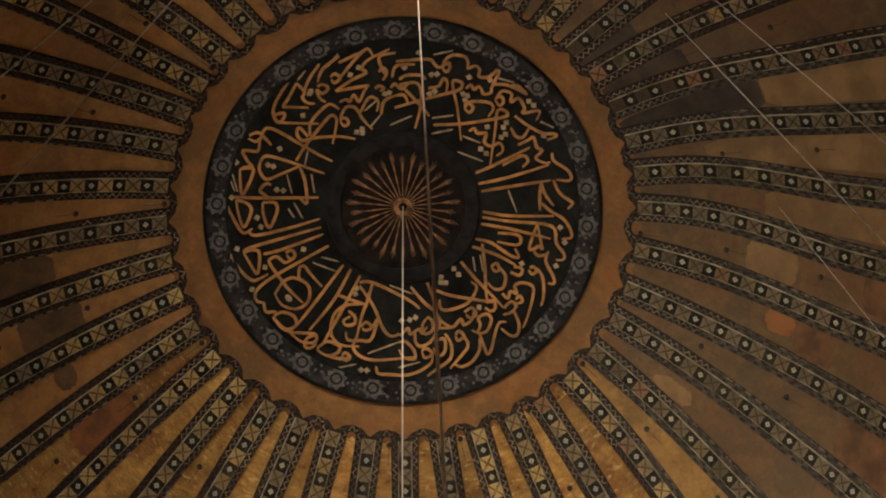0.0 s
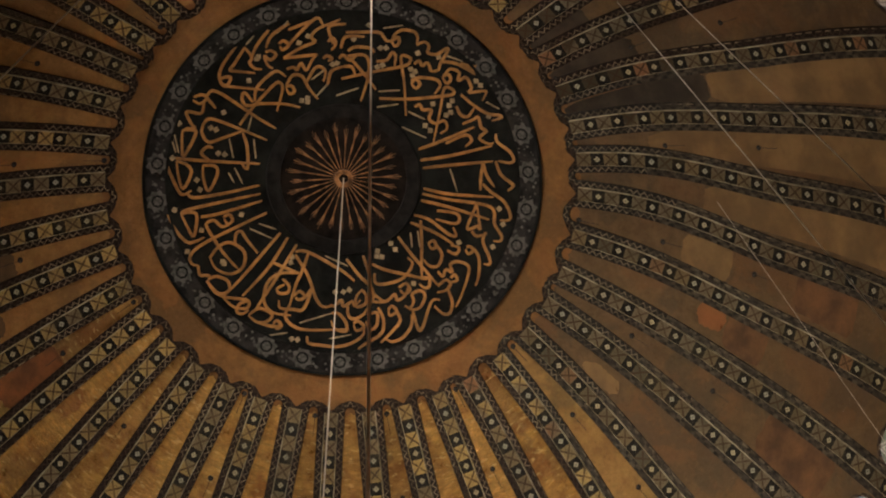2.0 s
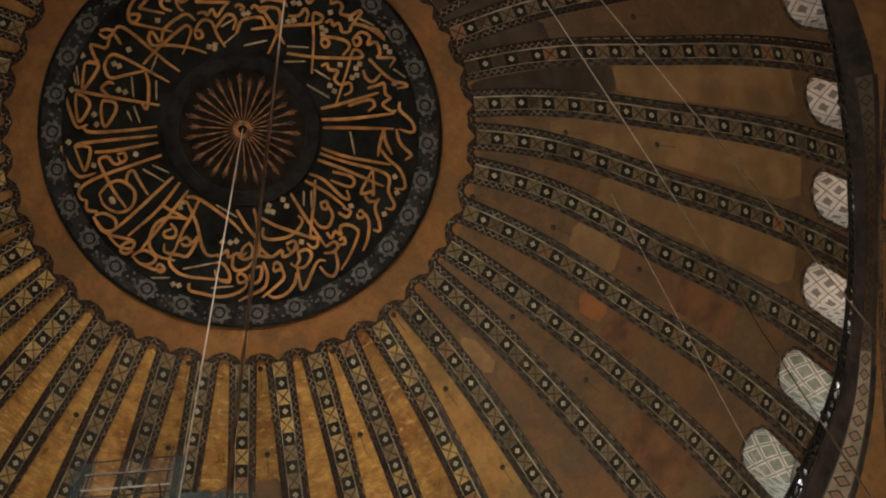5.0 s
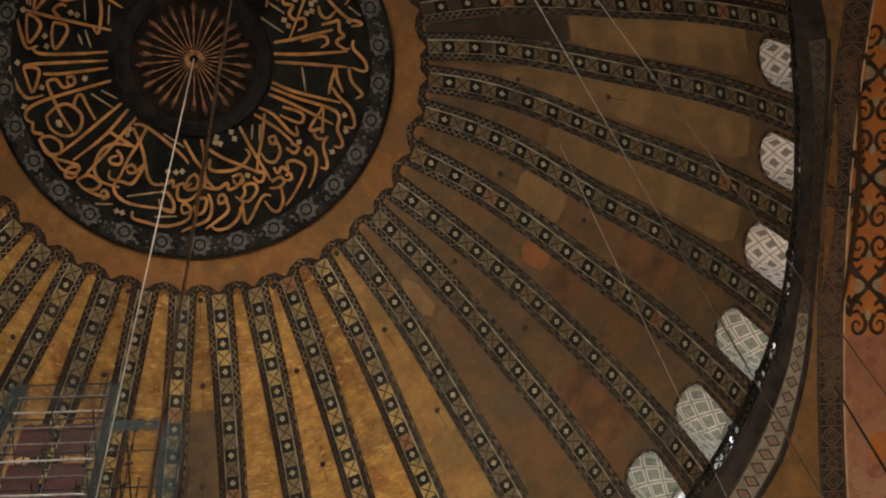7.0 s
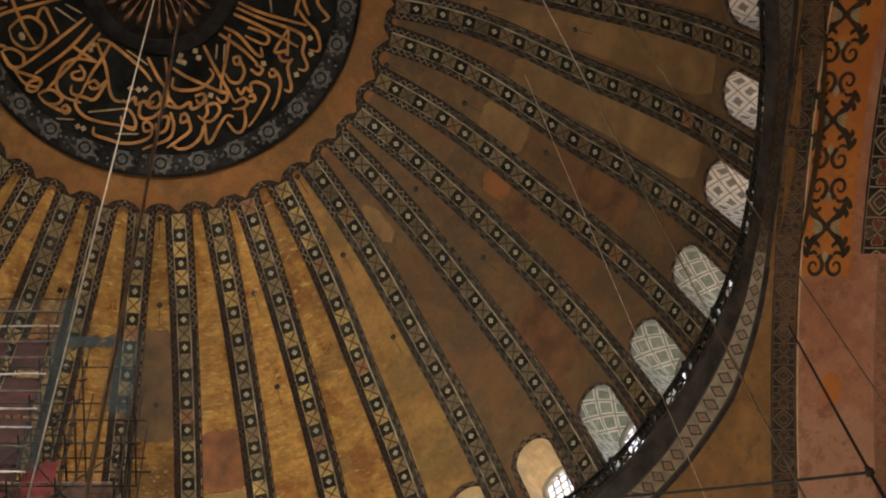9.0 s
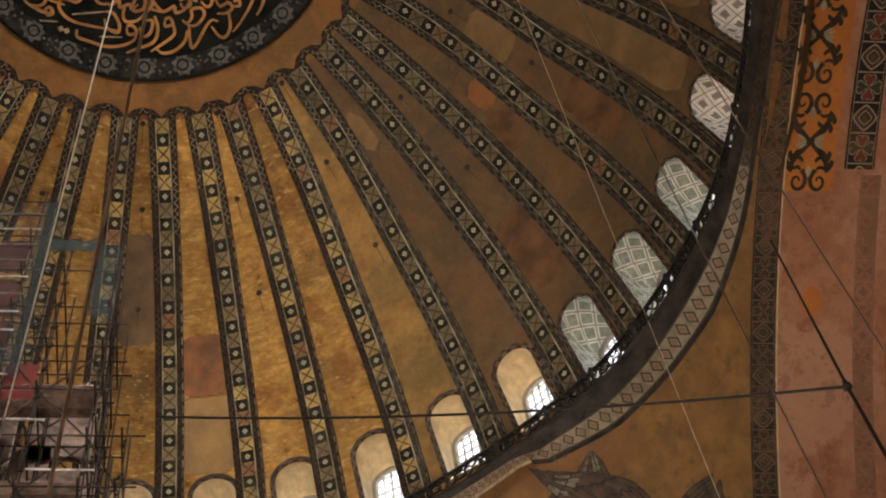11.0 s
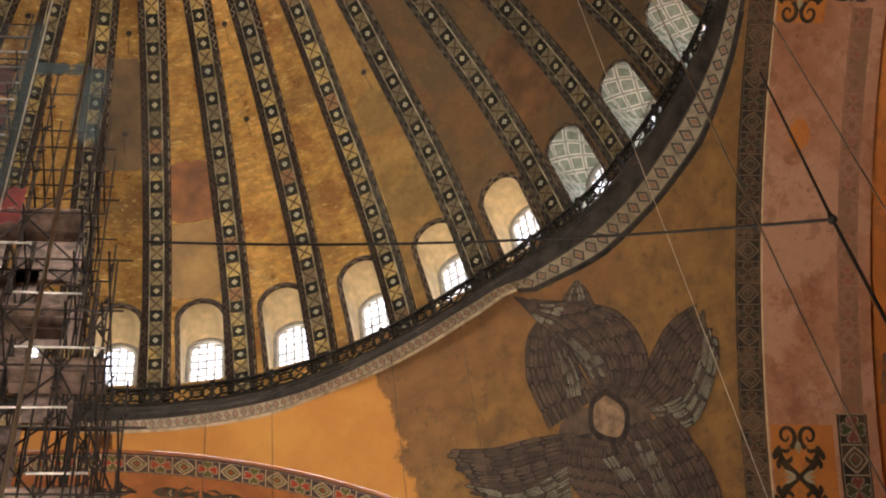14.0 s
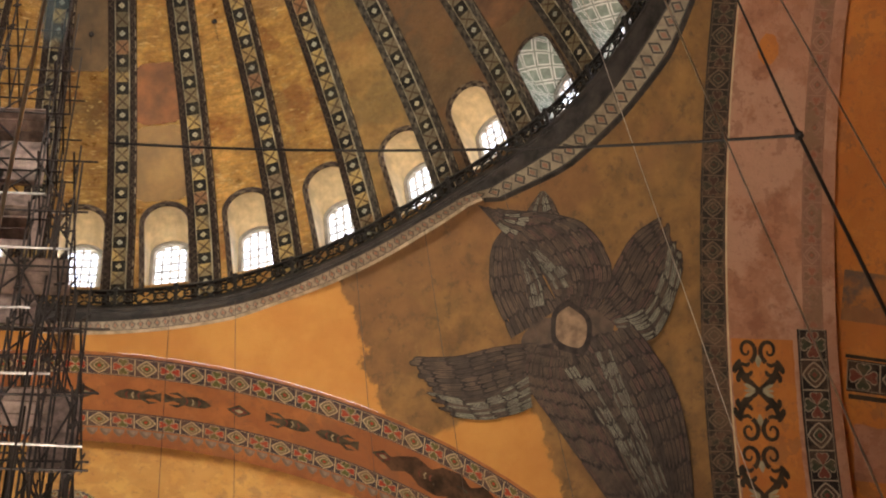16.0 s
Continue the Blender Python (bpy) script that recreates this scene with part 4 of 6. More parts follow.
write([
    [(272, 8.7), (272, 11.7), (272, 16.4)],
    [(254, 14.4), (254, 15.7), (254, 16.3), (258, 16.1), (260, 16.5), (262, 15.5), (265, 16.3), (265, 16.9)],
    [(262, 17.4), (265, 17.3), (269, 18.4), (272, 18.7), (273, 18.2), (272, 17.0)],
    [(272, 16.7), (277, 17.1), (280, 18.2), (281, 18.5), (283, 17.9)],
    [(272, 15.3), (277, 15.5), (282, 16.4)],
    [(272, 15.3), (279, 14.9), (284, 14.9)],
    [(187, 15.2), (186, 17.2), (192, 17.5)],
    [(190, 14.7), (192, 16.0), (199, 16.2)],
    [(185, 15.5), (187, 15.9), (188, 15.2), (186, 14.5)],
    [(182, 13.7), (184, 13.9), (186, 13.5), (184, 13.3)],
])
write([
    [(189, 13.5), (191, 13.9), (194, 13.3), (197, 14.0)],
    [(182, 10.7), (185, 12.1), (191, 12.6)],
    [(240, 20.2), (237, 19.0), (234, 18.3), (239, 18.9)],
    [(229, 17.1), (233, 18.0), (240, 18.7)],
    [(172, 17.8), (181, 18.2)],
])
write([
    [(168, 17.9), (173, 18.8)],
    [(157, 18.4), (161, 18.8)],
    [(117, 19.2), (112, 18.3)],
    [(118, 18.9), (112, 18.0)],
    [(122, 13.1), (113, 12.1)],
    [(126, 10.6), (115, 9.7)],
    [(129, 11.6), (137, 12.1)],
    [(173, 9.6), (182, 10.7)],
    [(186, 9.3), (200, 10.3)],
    [(174, 11.6), (182, 12.4)],
    [(205, 17.6), (211, 18.6)],
    [(212, 10.5), (222, 11.7)],
    [(215, 8.8), (226, 10.3)],
    [(233, 10.3), (243, 11.1)],
    [(238, 8.6), (253, 10.1)],
    [(229, 18.0), (234, 18.7)],
    [(250, 17.9), (254, 18.8)],
    [(73, 11.5), (60, 10.1)],
    [(73, 10.4), (64, 9.2)],
    [(28, 16.6), (16, 14.9)],
    [(37, 19.1), (31, 18.0)],
    [(320, 9.4), (326, 10.6)],
], PALE, 0.045, "vowel_mark")
write([
    [(316, 9.9), (323, 11.2)],
    [(16, 17.7), (8, 17.2)],
    [(24, 8.8), (8, 9.7)],
    [(274, 11.6), (286, 12.4)],
    [(105, 12.4), (100, 11.8)],
    [(108, 11.8), (99, 10.9)],
], PALE, 0.045, "vowel_mark")
dots([
    (174, 16.0), (178, 16.5), (157, 16.4), (158, 16.5), (149, 15.0), (132, 14.9), (122, 18.8), (124, 15.4), (124, 14.8), (114, 13.8), (114, 13.1), (110, 18.6), (186, 12.9), (188, 13.0), (164, 9.8), (168, 9.8), (167, 9.4), (200, 17.6), (195, 15.8), (206, 15.3), (208, 15.5), (220, 16.4), (207, 13.1), (209, 13.5), (221, 14.4), (223, 14.4), (223, 13.9), (227, 17.3), (242, 18.3), (244, 18.4), (243, 14.8), (244, 14.2), (247, 13.9), (247, 13.3), (239, 12.9), (255, 17.4), (246, 10.7), (250, 10.9), (102, 15.8), (98, 15.5),
])
dots([
    (92, 18.5), (82, 16.3), (77, 18.6), (82, 11.7), (44, 10.3), (43, 10.9), (15, 12.6), (11, 12.5), (8, 12.3), (346, 8.8), (348, 9.3), (345, 9.6), (335, 8.8), (335, 9.6), (337, 13.8), (29, 18.5), (27, 18.4), (67, 15.9), (66, 15.9), (290, 17.2), (295, 18.0), (304, 17.8), (309, 14.3),
])



# ---- cornice and balustrade round the foot of the dome
# the ring is out of round: degrees round the axis, metres
OUT_OF_ROUND = ([-180, -112, -100, -92, -85, -79, -74, -62, -54, -47, -41, -34, -28, -21, -16, 0, 20, 180],
                [0, 0, -0.28, -0.30, -0.24, -0.12, -0.05, -0.02, 0, -0.13, -0.22, -0.20, -0.10, 0.0, 0.06, 0.05, 0, 0])
FOOT_R = ([-180, -112, -106, -100, -92, -85, -79, -75, -70, -53, -47, -44, -43, -37, -28, -20, 0, 20, 180],
          [14.8, 14.8, 14.62, 14.57, 14.5, 14.5, 14.62, 14.76, 14.8, 14.8, 14.68, 14.6, 14.38, 14.33, 14.45, 14.67, 14.75, 14.78, 14.8])
FOOT_Z = ([-180, -76, -70, -58, -53, -47, 180], [41.39, 41.39, 41.22, 40.99, 41.13, 41.39, 41.39])
BAND_Z = ([-180, -112, -105, -97, -89, -82, -77, -74, -69.5, -66, -59, -52, -46, -43.6, -43.3, -36, -30, -21, -16, 0, 180],
          [41.24, 41.24, 41.24, 41.48, 41.57, 41.48, 41.30, 41.18, 41.03, 40.92, 40.92, 40.99, 41.28, 41.36, 41.55, 41.52, 41.45, 41.37, 41.28, 41.27, 41.27])


def around(table, az):
    return float(np.interp((az + 180) % 360 - 180, *table))


def ring_line(az, line):
    """A point of the ring: (radius, height) moves with the ring's shape; "foot" and "edge" are the band's two borders."""
    if line == "foot":
        r, z = around(FOOT_R, az), around(FOOT_Z, az)
    elif isinstance(line, tuple) and line[0] == "edge":
        z = around(BAND_Z, az) - line[1]
        r = math.sqrt(PR * PR - (z - PZ) ** 2) - line[2]
    else:
        r, z = line[0] + around(OUT_OF_ROUND, az), line[1]
    return Vector((r * math.cos(radians(az)), r * math.sin(radians(az)), z))


def ring_profile(prof, a0=0.0, a1=360.0, pitch=0.3):
    n = int((a1 - a0) / 1.5)
    way = [a0 + (a1 - a0) * j / n for j in range(n + 1)]
    return sheet([[ring_line(a, line) for a in way] for line in prof],
                 uvs=lambda a, b: (a / max(len(prof) - 1, 1), radians(way[b] - way[0]) * 14.8 / pitch))


def diamond_band(name, ground, dark, mid):
    n = Nodes(name, 0.65)
    u, v = n.uv()
    au = n.m("ABSOLUTE", n.m("SUBTRACT", u, 0.5))
    av = n.m("ABSOLUTE", n.m("SUBTRACT", n.m("FRACT", v), 0.5))
    d = n.m("ADD", au, av)
    line = n.m("MULTIPLY", n.m("LESS_THAN", d, 0.42), n.m("GREATER_THAN", d, 0.27))
    col = n.mix(n.ramp(n.noise(3, 4), 0.35, 0.7), ground, tuple(c * 0.62 for c in ground))
    col = n.mix(line, col, dark)
    col = n.mix(n.m("LESS_THAN", d, 0.2), col, mid)
    col = n.mix(n.m("MULTIPLY", n.ramp(n.noise(2.2, 5, 0.7), 0.5, 0.68), 0.6), col, tuple(c * 0.45 for c in ground))
    col = n.mix(n.m("GREATER_THAN", au, 0.43), col, dark)
    n.bump(n.noise(30, 2), 0.3, 0.01)
    return n.done(col)


CORNICE_BAND = diamond_band("cornice_diamond_band", (0.34, 0.28, 0.19), (0.05, 0.042, 0.032), (0.27, 0.13, 0.08))
DARKER_BAND = diamond_band("cornice_darker_band", (0.13, 0.105, 0.072), (0.035, 0.03, 0.024), (0.12, 0.07, 0.045))
FINE_BAND = diamond_band("cornice_fine_band", (0.46, 0.38, 0.28), (0.13, 0.1, 0.08), (0.36, 0.17, 0.11))
cornice = tagged(new("cornice"), "dark moulded cornice ring with a painted diamond band", "cornice", kind="structure")
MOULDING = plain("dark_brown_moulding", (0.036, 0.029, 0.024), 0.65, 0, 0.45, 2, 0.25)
EDGE = plain("pale_plaster_edge", (0.52, 0.41, 0.28), 0.8)
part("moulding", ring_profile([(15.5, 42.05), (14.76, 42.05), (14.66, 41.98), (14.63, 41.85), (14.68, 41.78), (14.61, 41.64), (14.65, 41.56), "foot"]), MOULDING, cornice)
part("painted_band", ring_profile(["foot", ("edge", -0.03, 0.05)], -43.4, 180, 0.21), FINE_BAND, cornice, "pale band painted with diamonds")
part("plaster_edge", ring_profile([("edge", -0.03, 0.05), ("edge", 0.0, 0.0)], -43.4, 180), EDGE, cornice, "thin tan plaster edge")
part("moulding", ring_profile(["foot", ("edge", 0.0, 0.03)], 180, 256), MOULDING, cornice)
part("painted_band", ring_profile(["foot", ("edge", 0.0, 0.06)], -79, -43.4, 0.36), CORNICE_BAND, cornice, "pale band painted with diamonds")
part("painted_band", ring_profile(["foot", ("edge", 0.0, 0.06)], -104, -79, 0.36), DARKER_BAND, cornice, "darker band painted with diamonds")
part("moulding", ring_profile([("edge", 0.0, 0.06), ("edge", 0.03, 0.08), ("edge", 0.05, 0.0)], -78, -43.4), MOULDING, cornice, "dark fillet")
part("moulding", ring_profile([("edge", 0.0, 0.06), ("edge", 0.03, 0.0)], -104, -78), MOULDING, cornice, "dark fillet")
part("backing", ring_profile([(15.1, 41.5), (15.1, 41.9), (15.9, 41.9), (15.9, 42.05), (15.5, 42.05)]), STONE, cornice)

balustrade = tagged(new("balustrade"), "openwork dark metal balustrade round the dome", "balustrade", kind="structure")
RAIL_R = 14.80
for z, w in ((42.86, 0.09), (42.16, 0.08)):
    part("rail", ring_profile([(RAIL_R - w / 2, z), (RAIL_R + w / 2, z), (RAIL_R + w / 2, z + 0.07), (RAIL_R - w / 2, z + 0.07), (RAIL_R - w / 2, z)]), DARK, balustrade)


def bay_mesh():
    """One field of openwork: a roundel between crossed bars."""
    bm = bmesh.new()
    face = lambda p: Vector((-1, 0, 0))
    ring = [Vector((0, 0.17 * math.cos(a), 0.35 + 0.17 * math.sin(a))) for a in [2 * math.pi * i / 14 for i in range(14)]]
    strip(bm, ring, face, 0.055, 0.04, closed=True)
    for sy in (-1, 1):
        for sz in (-1, 1):
            strip(bm, [Vector((0, sy * 0.12, 0.35 + sz * 0.12)), Vector((0, sy * 0.37, 0.35 + sz * 0.33))], face, 0.05, 0.04)
            strip(bm, [Vector((0, sy * 0.37, 0.35 + sz * 0.05)), Vector((0, sy * 0.25, 0.35 + sz * 0.2)), Vector((0, sy * 0.16, 0.35 + sz * 0.33))], face, 0.04, 0.03)
    for a in range(4):
        c = math.pi / 2 * a
        strip(bm, [Vector((0, 0.04 * math.cos(c), 0.35 + 0.04 * math.sin(c))), Vector((0, 0.16 * math.cos(c), 0.35 + 0.16 * math.sin(c)))], face, 0.035, 0.03)
    return bm


def post_mesh():
    bm = bmesh.new()
    box(bm, (0, 0, 0.4), (0.09, 0.09, 0.85))
    bmesh.ops.create_uvsphere(bm, u_segments=8, v_segments=6, radius=0.085, matrix=Matrix.Translation((0, 0, 0.90)))
    return bm


bay_me, post_me = part("openwork", bay_mesh(), DARK, balustrade).data, part("post", post_mesh(), DARK, balustrade).data
for ob in [o for o in balustrade.children if o.name in ("openwork", "post")]:
    bpy.data.objects.remove(ob)
for k in range(120):
    turn = pose(0, 0, 0, 0, 0, 3 * k)
    shared("openwork", bay_me, turn @ pose(RAIL_R + around(OUT_OF_ROUND, 3 * k), 0, 42.18), balustrade)
    if k % 2 == 0:
        shared("post", post_me, turn @ pose(0, 0, 0, 0, 0, 1.5) @ pose(RAIL_R + around(OUT_OF_ROUND, 3 * k + 1.5), 0, 42.06), balustrade)


# ---- pendentives, great arches, end walls and floor
def pendentive(sx, sy, material):
    rows = []
    a0, a1 = 1.0, 89.0
    for j in range(89):
        az = a0 + (a1 - a0) * j / 88
        far = min(XA / math.cos(radians(az)), YB / math.sin(radians(az)), PR - 0.02)
        low = PZ + math.sqrt(max(PR * PR - far * far, 0)) if far > 15.02 else 41.3
        low = min(low, 41.3)
        rows.append([Vector((v.x * sx, v.y * sy, v.z)) for v in (pend_at(az, 41.6 + (low - 41.6) * i / 24) for i in range(25))])
    return sheet(rows)


for name, sx, sy in (("wall_pendentive_1", 1, -1), ("wall_pendentive_2", 1, 1), ("wall_pendentive_3", -1, 1), ("wall_pendentive_4", -1, -1)):
    ob = part(name, pendentive(sx, sy, PEND), PEND, smooth=True)
    tagged(ob, "curved ochre pendentive with weathered painted plaster", "wall", kind="structure")


def arch_profile(at, r, u, lift=0.0):
    """Up one pier, over the arch, down the other."""
    low = at(-90, u, lift)
    high = at(90, u, lift)
    return [Vector((low.x, low.y, 0))] + [at(-90 + 180 * i / 72, u, lift) for i in range(73)] + [Vector((high.x, high.y, 0))]


def vault(name, at, r, us, material, label):
    ob = part(name, sheet([arch_profile(at, r, u) for u in us]), material, smooth=True)
    return tagged(ob, label, "arch", kind="structure")


vault("wall_arch_1", arch_a, RA, (XA, 16.6, 18.3), SOFFIT, "underside of a great arch, red-brown painted plaster")
vault("wall_arch_2", arch_b, RB, (-YB, -16.5, -18.0), PINK, "underside of a great arch, bare pink plaster")
vault("wall_arch_3", arch_a, RA, (-XA, -18.3), SOFFIT, "underside of a great arch, red-brown painted plaster")
vault("wall_arch_4", arch_b, RB, (YB, 18.0), PINK, "underside of a great arch, bare pink plaster")


def vault_b2(th, y, lift=0.0):
    r = RB + 0.35 - lift
    return Vector((r * math.sin(radians(th)), y, PZ + r * math.cos(radians(th))))


vault("wall_vault_1", vault_b2, RB, (-18.0, -21, -24), ORANGE, "orange painted vault beyond the great arch")
vault("wall_vault_2", vault_b2, RB, (18.0, 24), ORANGE, "orange painted vault beyond the great arch")
for y in (-18.0, 18.0):
    part("arch_lip", sheet([arch_profile(arch_b, RB, y), arch_profile(vault_b2, RB, y)]), PINK, bpy.data.objects["wall_arch_2" if y < 0 else "wall_arch_4"])
# West, south and north walls are out of view, added to shut out the sky.
for name, c, s, m in (("wall_east", (18.5, 0, 21), (0.6, 40, 43), TYMP), ("wall_west", (-18.5, 0, 21), (0.6, 40, 43), TYMP),
                      ("wall_south", (0, -24.3, 21), (40, 0.6, 43), ORANGE), ("wall_north", (0, 24.3, 21), (40, 0.6, 43), ORANGE)):
    bm = bmesh.new()
    box(bm, c, s)
    tagged(part(name, bm, m), "tall ochre painted end wall under the arch", "wall", kind="structure")
bm = bmesh.new()
box(bm, (0, 0, -0.2), (120, 120, 0.4))
tagged(part("floor", bm, STONE), "grey marble floor", "floor", kind="structure")


ring = bmesh.new()
strip(ring, [Vector((18.19, -0.18 + 0.85 * math.cos(math.pi * i / 24), 38.0 + 0.85 * math.sin(math.pi * i / 24))) for i in range(25)], lambda p: Vector((-1, 0, 0)), 0.3, 0.015, unit=0.3)


def heart_band(name, a, b, ground, pale, field, worn=0.3):
    """Painted squares in turn: four leaf-shaped hearts round a middle, and a lozenge in a frame."""
    n = Nodes(name, 0.7)
    n.out.inputs["Specular IOR Level"].default_value = 0.25
    u, v = n.uv()
    fu, fv = n.m("SUBTRACT", u, 0.5), n.m("SUBTRACT", n.m("FRACT", v), 0.5)
    au, av = n.m("ABSOLUTE", fu), n.m("ABSOLUTE", fv)
    odd = n.m("MODULO", n.m("ABSOLUTE", n.m("FLOOR", v)), 2.0)
    big, small = n.m("MAXIMUM", au, av), n.m("MINIMUM", au, av)
    point = n.m("MAXIMUM", n.m("MULTIPLY_ADD", big, -0.62, small), n.m("SUBTRACT", big, 0.31))
    across, along = n.m("SUBTRACT", small, 0.095), n.m("SUBTRACT", big, 0.315)
    lobe = n.m("SUBTRACT", n.m("SQRT", n.m("ADD", n.m("MULTIPLY", across, across), n.m("MULTIPLY", along, along))), 0.1)
    leaf = n.m("MINIMUM", point, lobe)
    petals = n.mix(n.m("GREATER_THAN", au, av), a, b)
    hearts = n.mix(n.m("LESS_THAN", leaf, 0.034), ground, pale)
    hearts = n.mix(n.m("LESS_THAN", leaf, 0.0), hearts, petals)
    hearts = n.mix(n.m("GREATER_THAN", big, 0.425), hearts, ground)
    loz = n.m("ADD", n.m("POWER", n.m("MULTIPLY", au, 2.0), 1.25), n.m("POWER", n.m("MULTIPLY", av, 2.0), 1.25))
    other = n.mix(n.m("LESS_THAN", loz, 0.86), ground, pale)
    other = n.mix(n.m("LESS_THAN", loz, 0.70), other, field)
    other = n.mix(n.m("LESS_THAN", loz, 0.42), other, pale)
    other = n.mix(n.m("LESS_THAN", loz, 0.33), other, b)
    other = n.mix(n.m("LESS_THAN", loz, 0.12), other, a)
    col = n.mix(odd, hearts, other)
    col = n.mix(n.m("GREATER_THAN", av, 0.475), col, pale)
    col = n.mix(n.m("GREATER_THAN", au, 0.45), col, pale)
    col = n.mix(n.m("GREATER_THAN", au, 0.472), col, ground)
    w = n.ramp(n.noise(1.1, 6, 0.75), 0.47, 0.58)
    col = n.mix(n.m("MULTIPLY", w, worn), col, (0.24, 0.14, 0.08))
    col = n.mix(n.m("MULTIPLY", n.ramp(n.noise(6, 5, 0.7), 0.5, 0.7), 0.35), col, tuple(k * 0.5 for k in ground))
    n.bump(n.noise(30, 2), 0.3, 0.01)
    return n.done(col)


HEARTS = heart_band("heart_band", (0.40, 0.06, 0.03), (0.12, 0.125, 0.04), (0.062, 0.05, 0.06), (0.56, 0.45, 0.29), (0.20, 0.165, 0.10))
DARKBAND = heart_band("dark_knot_band", (0.075, 0.04, 0.026), (0.05, 0.045, 0.028), (0.034, 0.026, 0.019), (0.17, 0.12, 0.078), (0.06, 0.046, 0.03), 0.4)
KNOTS = heart_band("crisp_knot_band", (0.17, 0.045, 0.028), (0.05, 0.055, 0.03), (0.018, 0.014, 0.012), (0.33, 0.27, 0.19), (0.07, 0.045, 0.03), 0.25)


def arch_band(name, at, inward, u, width, material, t0, t1, label, unit, lift=0.02, n=90):
    bm = bmesh.new()
    strip(bm, [at(t0 + (t1 - t0) * i / n, u, 0.0) for i in range(n + 1)], inward, width, lift, unit=unit)
    return tagged(part(name, bm, material), label, "painted band", kind="structure")


arch_band("trim_heart_band", arch_a, to_a, 15.74, 0.60, HEARTS, -80, 80, "band of painted red and green hearts along the arch", 0.60)
arch_band("trim_heart_band", arch_a, to_a, 17.44, 0.52, HEARTS, -80, 80, "band of painted red and green hearts along the arch", 0.60)
arch_band("trim_knot_band", arch_b, to_b, -15.07, 0.60, DARKBAND, -80, 80, "dark painted band with pale knots along the arch", 0.5)
arch_band("trim_white_line", arch_b, to_b, -15.40, 0.035, CREAM, -80, 80, "thin pale painted line", 0.5)
arch_band("trim_knot_band", arch_b, to_b, -17.15, 0.72, KNOTS, -80, 10.5, "dark painted band with pale knots along the arch", 0.72)
arch_band("trim_knot_band", arch_b, to_b, -17.40, 0.72, KNOTS, 47, 80, "dark painted band with pale knots along the arch", 0.72)
arch_band("trim_faded_band", arch_b, to_b, -17.45, 0.5, heart_band("faded_band", (0.3, 0.12, 0.07), (0.22, 0.12, 0.07), (0.28, 0.14, 0.09), (0.36, 0.2, 0.13), (0.3, 0.15, 0.1), 0.9), 11, 47, "faded painted band on pink plaster", 0.5, 0.006)
arch_band("trim_orange_panel", arch_b, to_b, -16.0, 1.15, ORANGE, -80, 12.5, "orange painted panel on the arch", 1, 0.012)
arch_band("trim_orange_panel", arch_b, to_b, -16.2, 1.5, ORANGE, 48, 80, "orange painted panel on the arch", 1, 0.012)



# ---- scrolls on the orange panels of the arch, dark shapes along the other arch's underside
SCROLL = plain("dark_brown_scroll_paint", (0.045, 0.028, 0.014), 0.7, 0, 0.4, 3)
LEAF = plain("pale_leaf_paint", (0.38, 0.34, 0.22), 0.7, 0, 0.2, 3)


def flat_on_b(th0, y0, lift):
    """Metres along the arch and across it, from a middle, to a point on the arch."""
    return lambda u, v: arch_b(th0 + math.degrees(u / RB), y0 + v, lift)


def scroll_motif(th0, y0, size, flip, thing):
    at = flat_on_b(th0, y0, 0.014)
    for s in (-1, 1):
        curl = []
        for i in range(26):
            a = 0.35 + i * 0.3
            r = 0.30 * (1 - i / 30) * size
            curl.append(at(flip * (-0.42 * size + r * math.cos(a)), s * (0.27 * size - r * math.sin(a) * 0.8)))
        bm = bmesh.new()
        strip(bm, curl, to_b, [size * (0.125 - 0.0032 * i) for i in range(26)], 0.006)
        part("scroll", bm, SCROLL, thing)
        bm = bmesh.new()
        stem = [at(flip * u * size, s * v * size) for u, v in ((-0.2, 0.46), (0.05, 0.43), (0.25, 0.34), (0.42, 0.16), (0.55, 0.0), (0.7, -0.15))]
        strip(bm, spline(stem, 4), to_b, [size * (0.07 + 0.11 * math.sin(math.pi * min(1, i / 17)) ** 1.5) for i in range(21)], 0.007)
        part("stem", bm, SCROLL, thing)
        for lobe, w in ((((-0.16, 0.44), (0.02, 0.56), (0.14, 0.58)), 0.15), (((0.08, 0.40), (0.24, 0.50), (0.36, 0.48)), 0.13), (((0.2, 0.34), (0.16, 0.22), (0.06, 0.16)), 0.11), (((-0.1, 0.42), (-0.06, 0.28), (-0.14, 0.2)), 0.1)):
            bm = bmesh.new()
            strip(bm, spline([at(flip * u * size, s * v * size) for u, v in lobe], 3), to_b, [size * w * (0.5 + 0.5 * math.sin(math.pi * (0.2 + 0.8 * i / 6))) if i < 6 else 0.01 for i in range(7)], 0.0065)
            part("lobe", bm, SCROLL, thing)
        for k in (-1, 0, 1):
            bm = bmesh.new()
            strip(bm, [at(flip * (0.55 + 0.03 * k) * size, s * 0.12 * size), at(flip * (0.55 + 0.1 * k) * size, s * 0.25 * size), at(flip * (0.55 + 0.16 * k) * size, s * 0.33 * size)], to_b, [0.03 * size, 0.07 * size, 0.02 * size], 0.008)
            part("leaf", bm, LEAF, thing)
    bm = bmesh.new()
    strip(bm, [at(flip * u * size, 0) for u in (-0.3, -0.18, -0.02)], to_b, [0.05 * size, 0.17 * size, 0.03 * size], 0.008)
    part("leaf", bm, LEAF, thing)


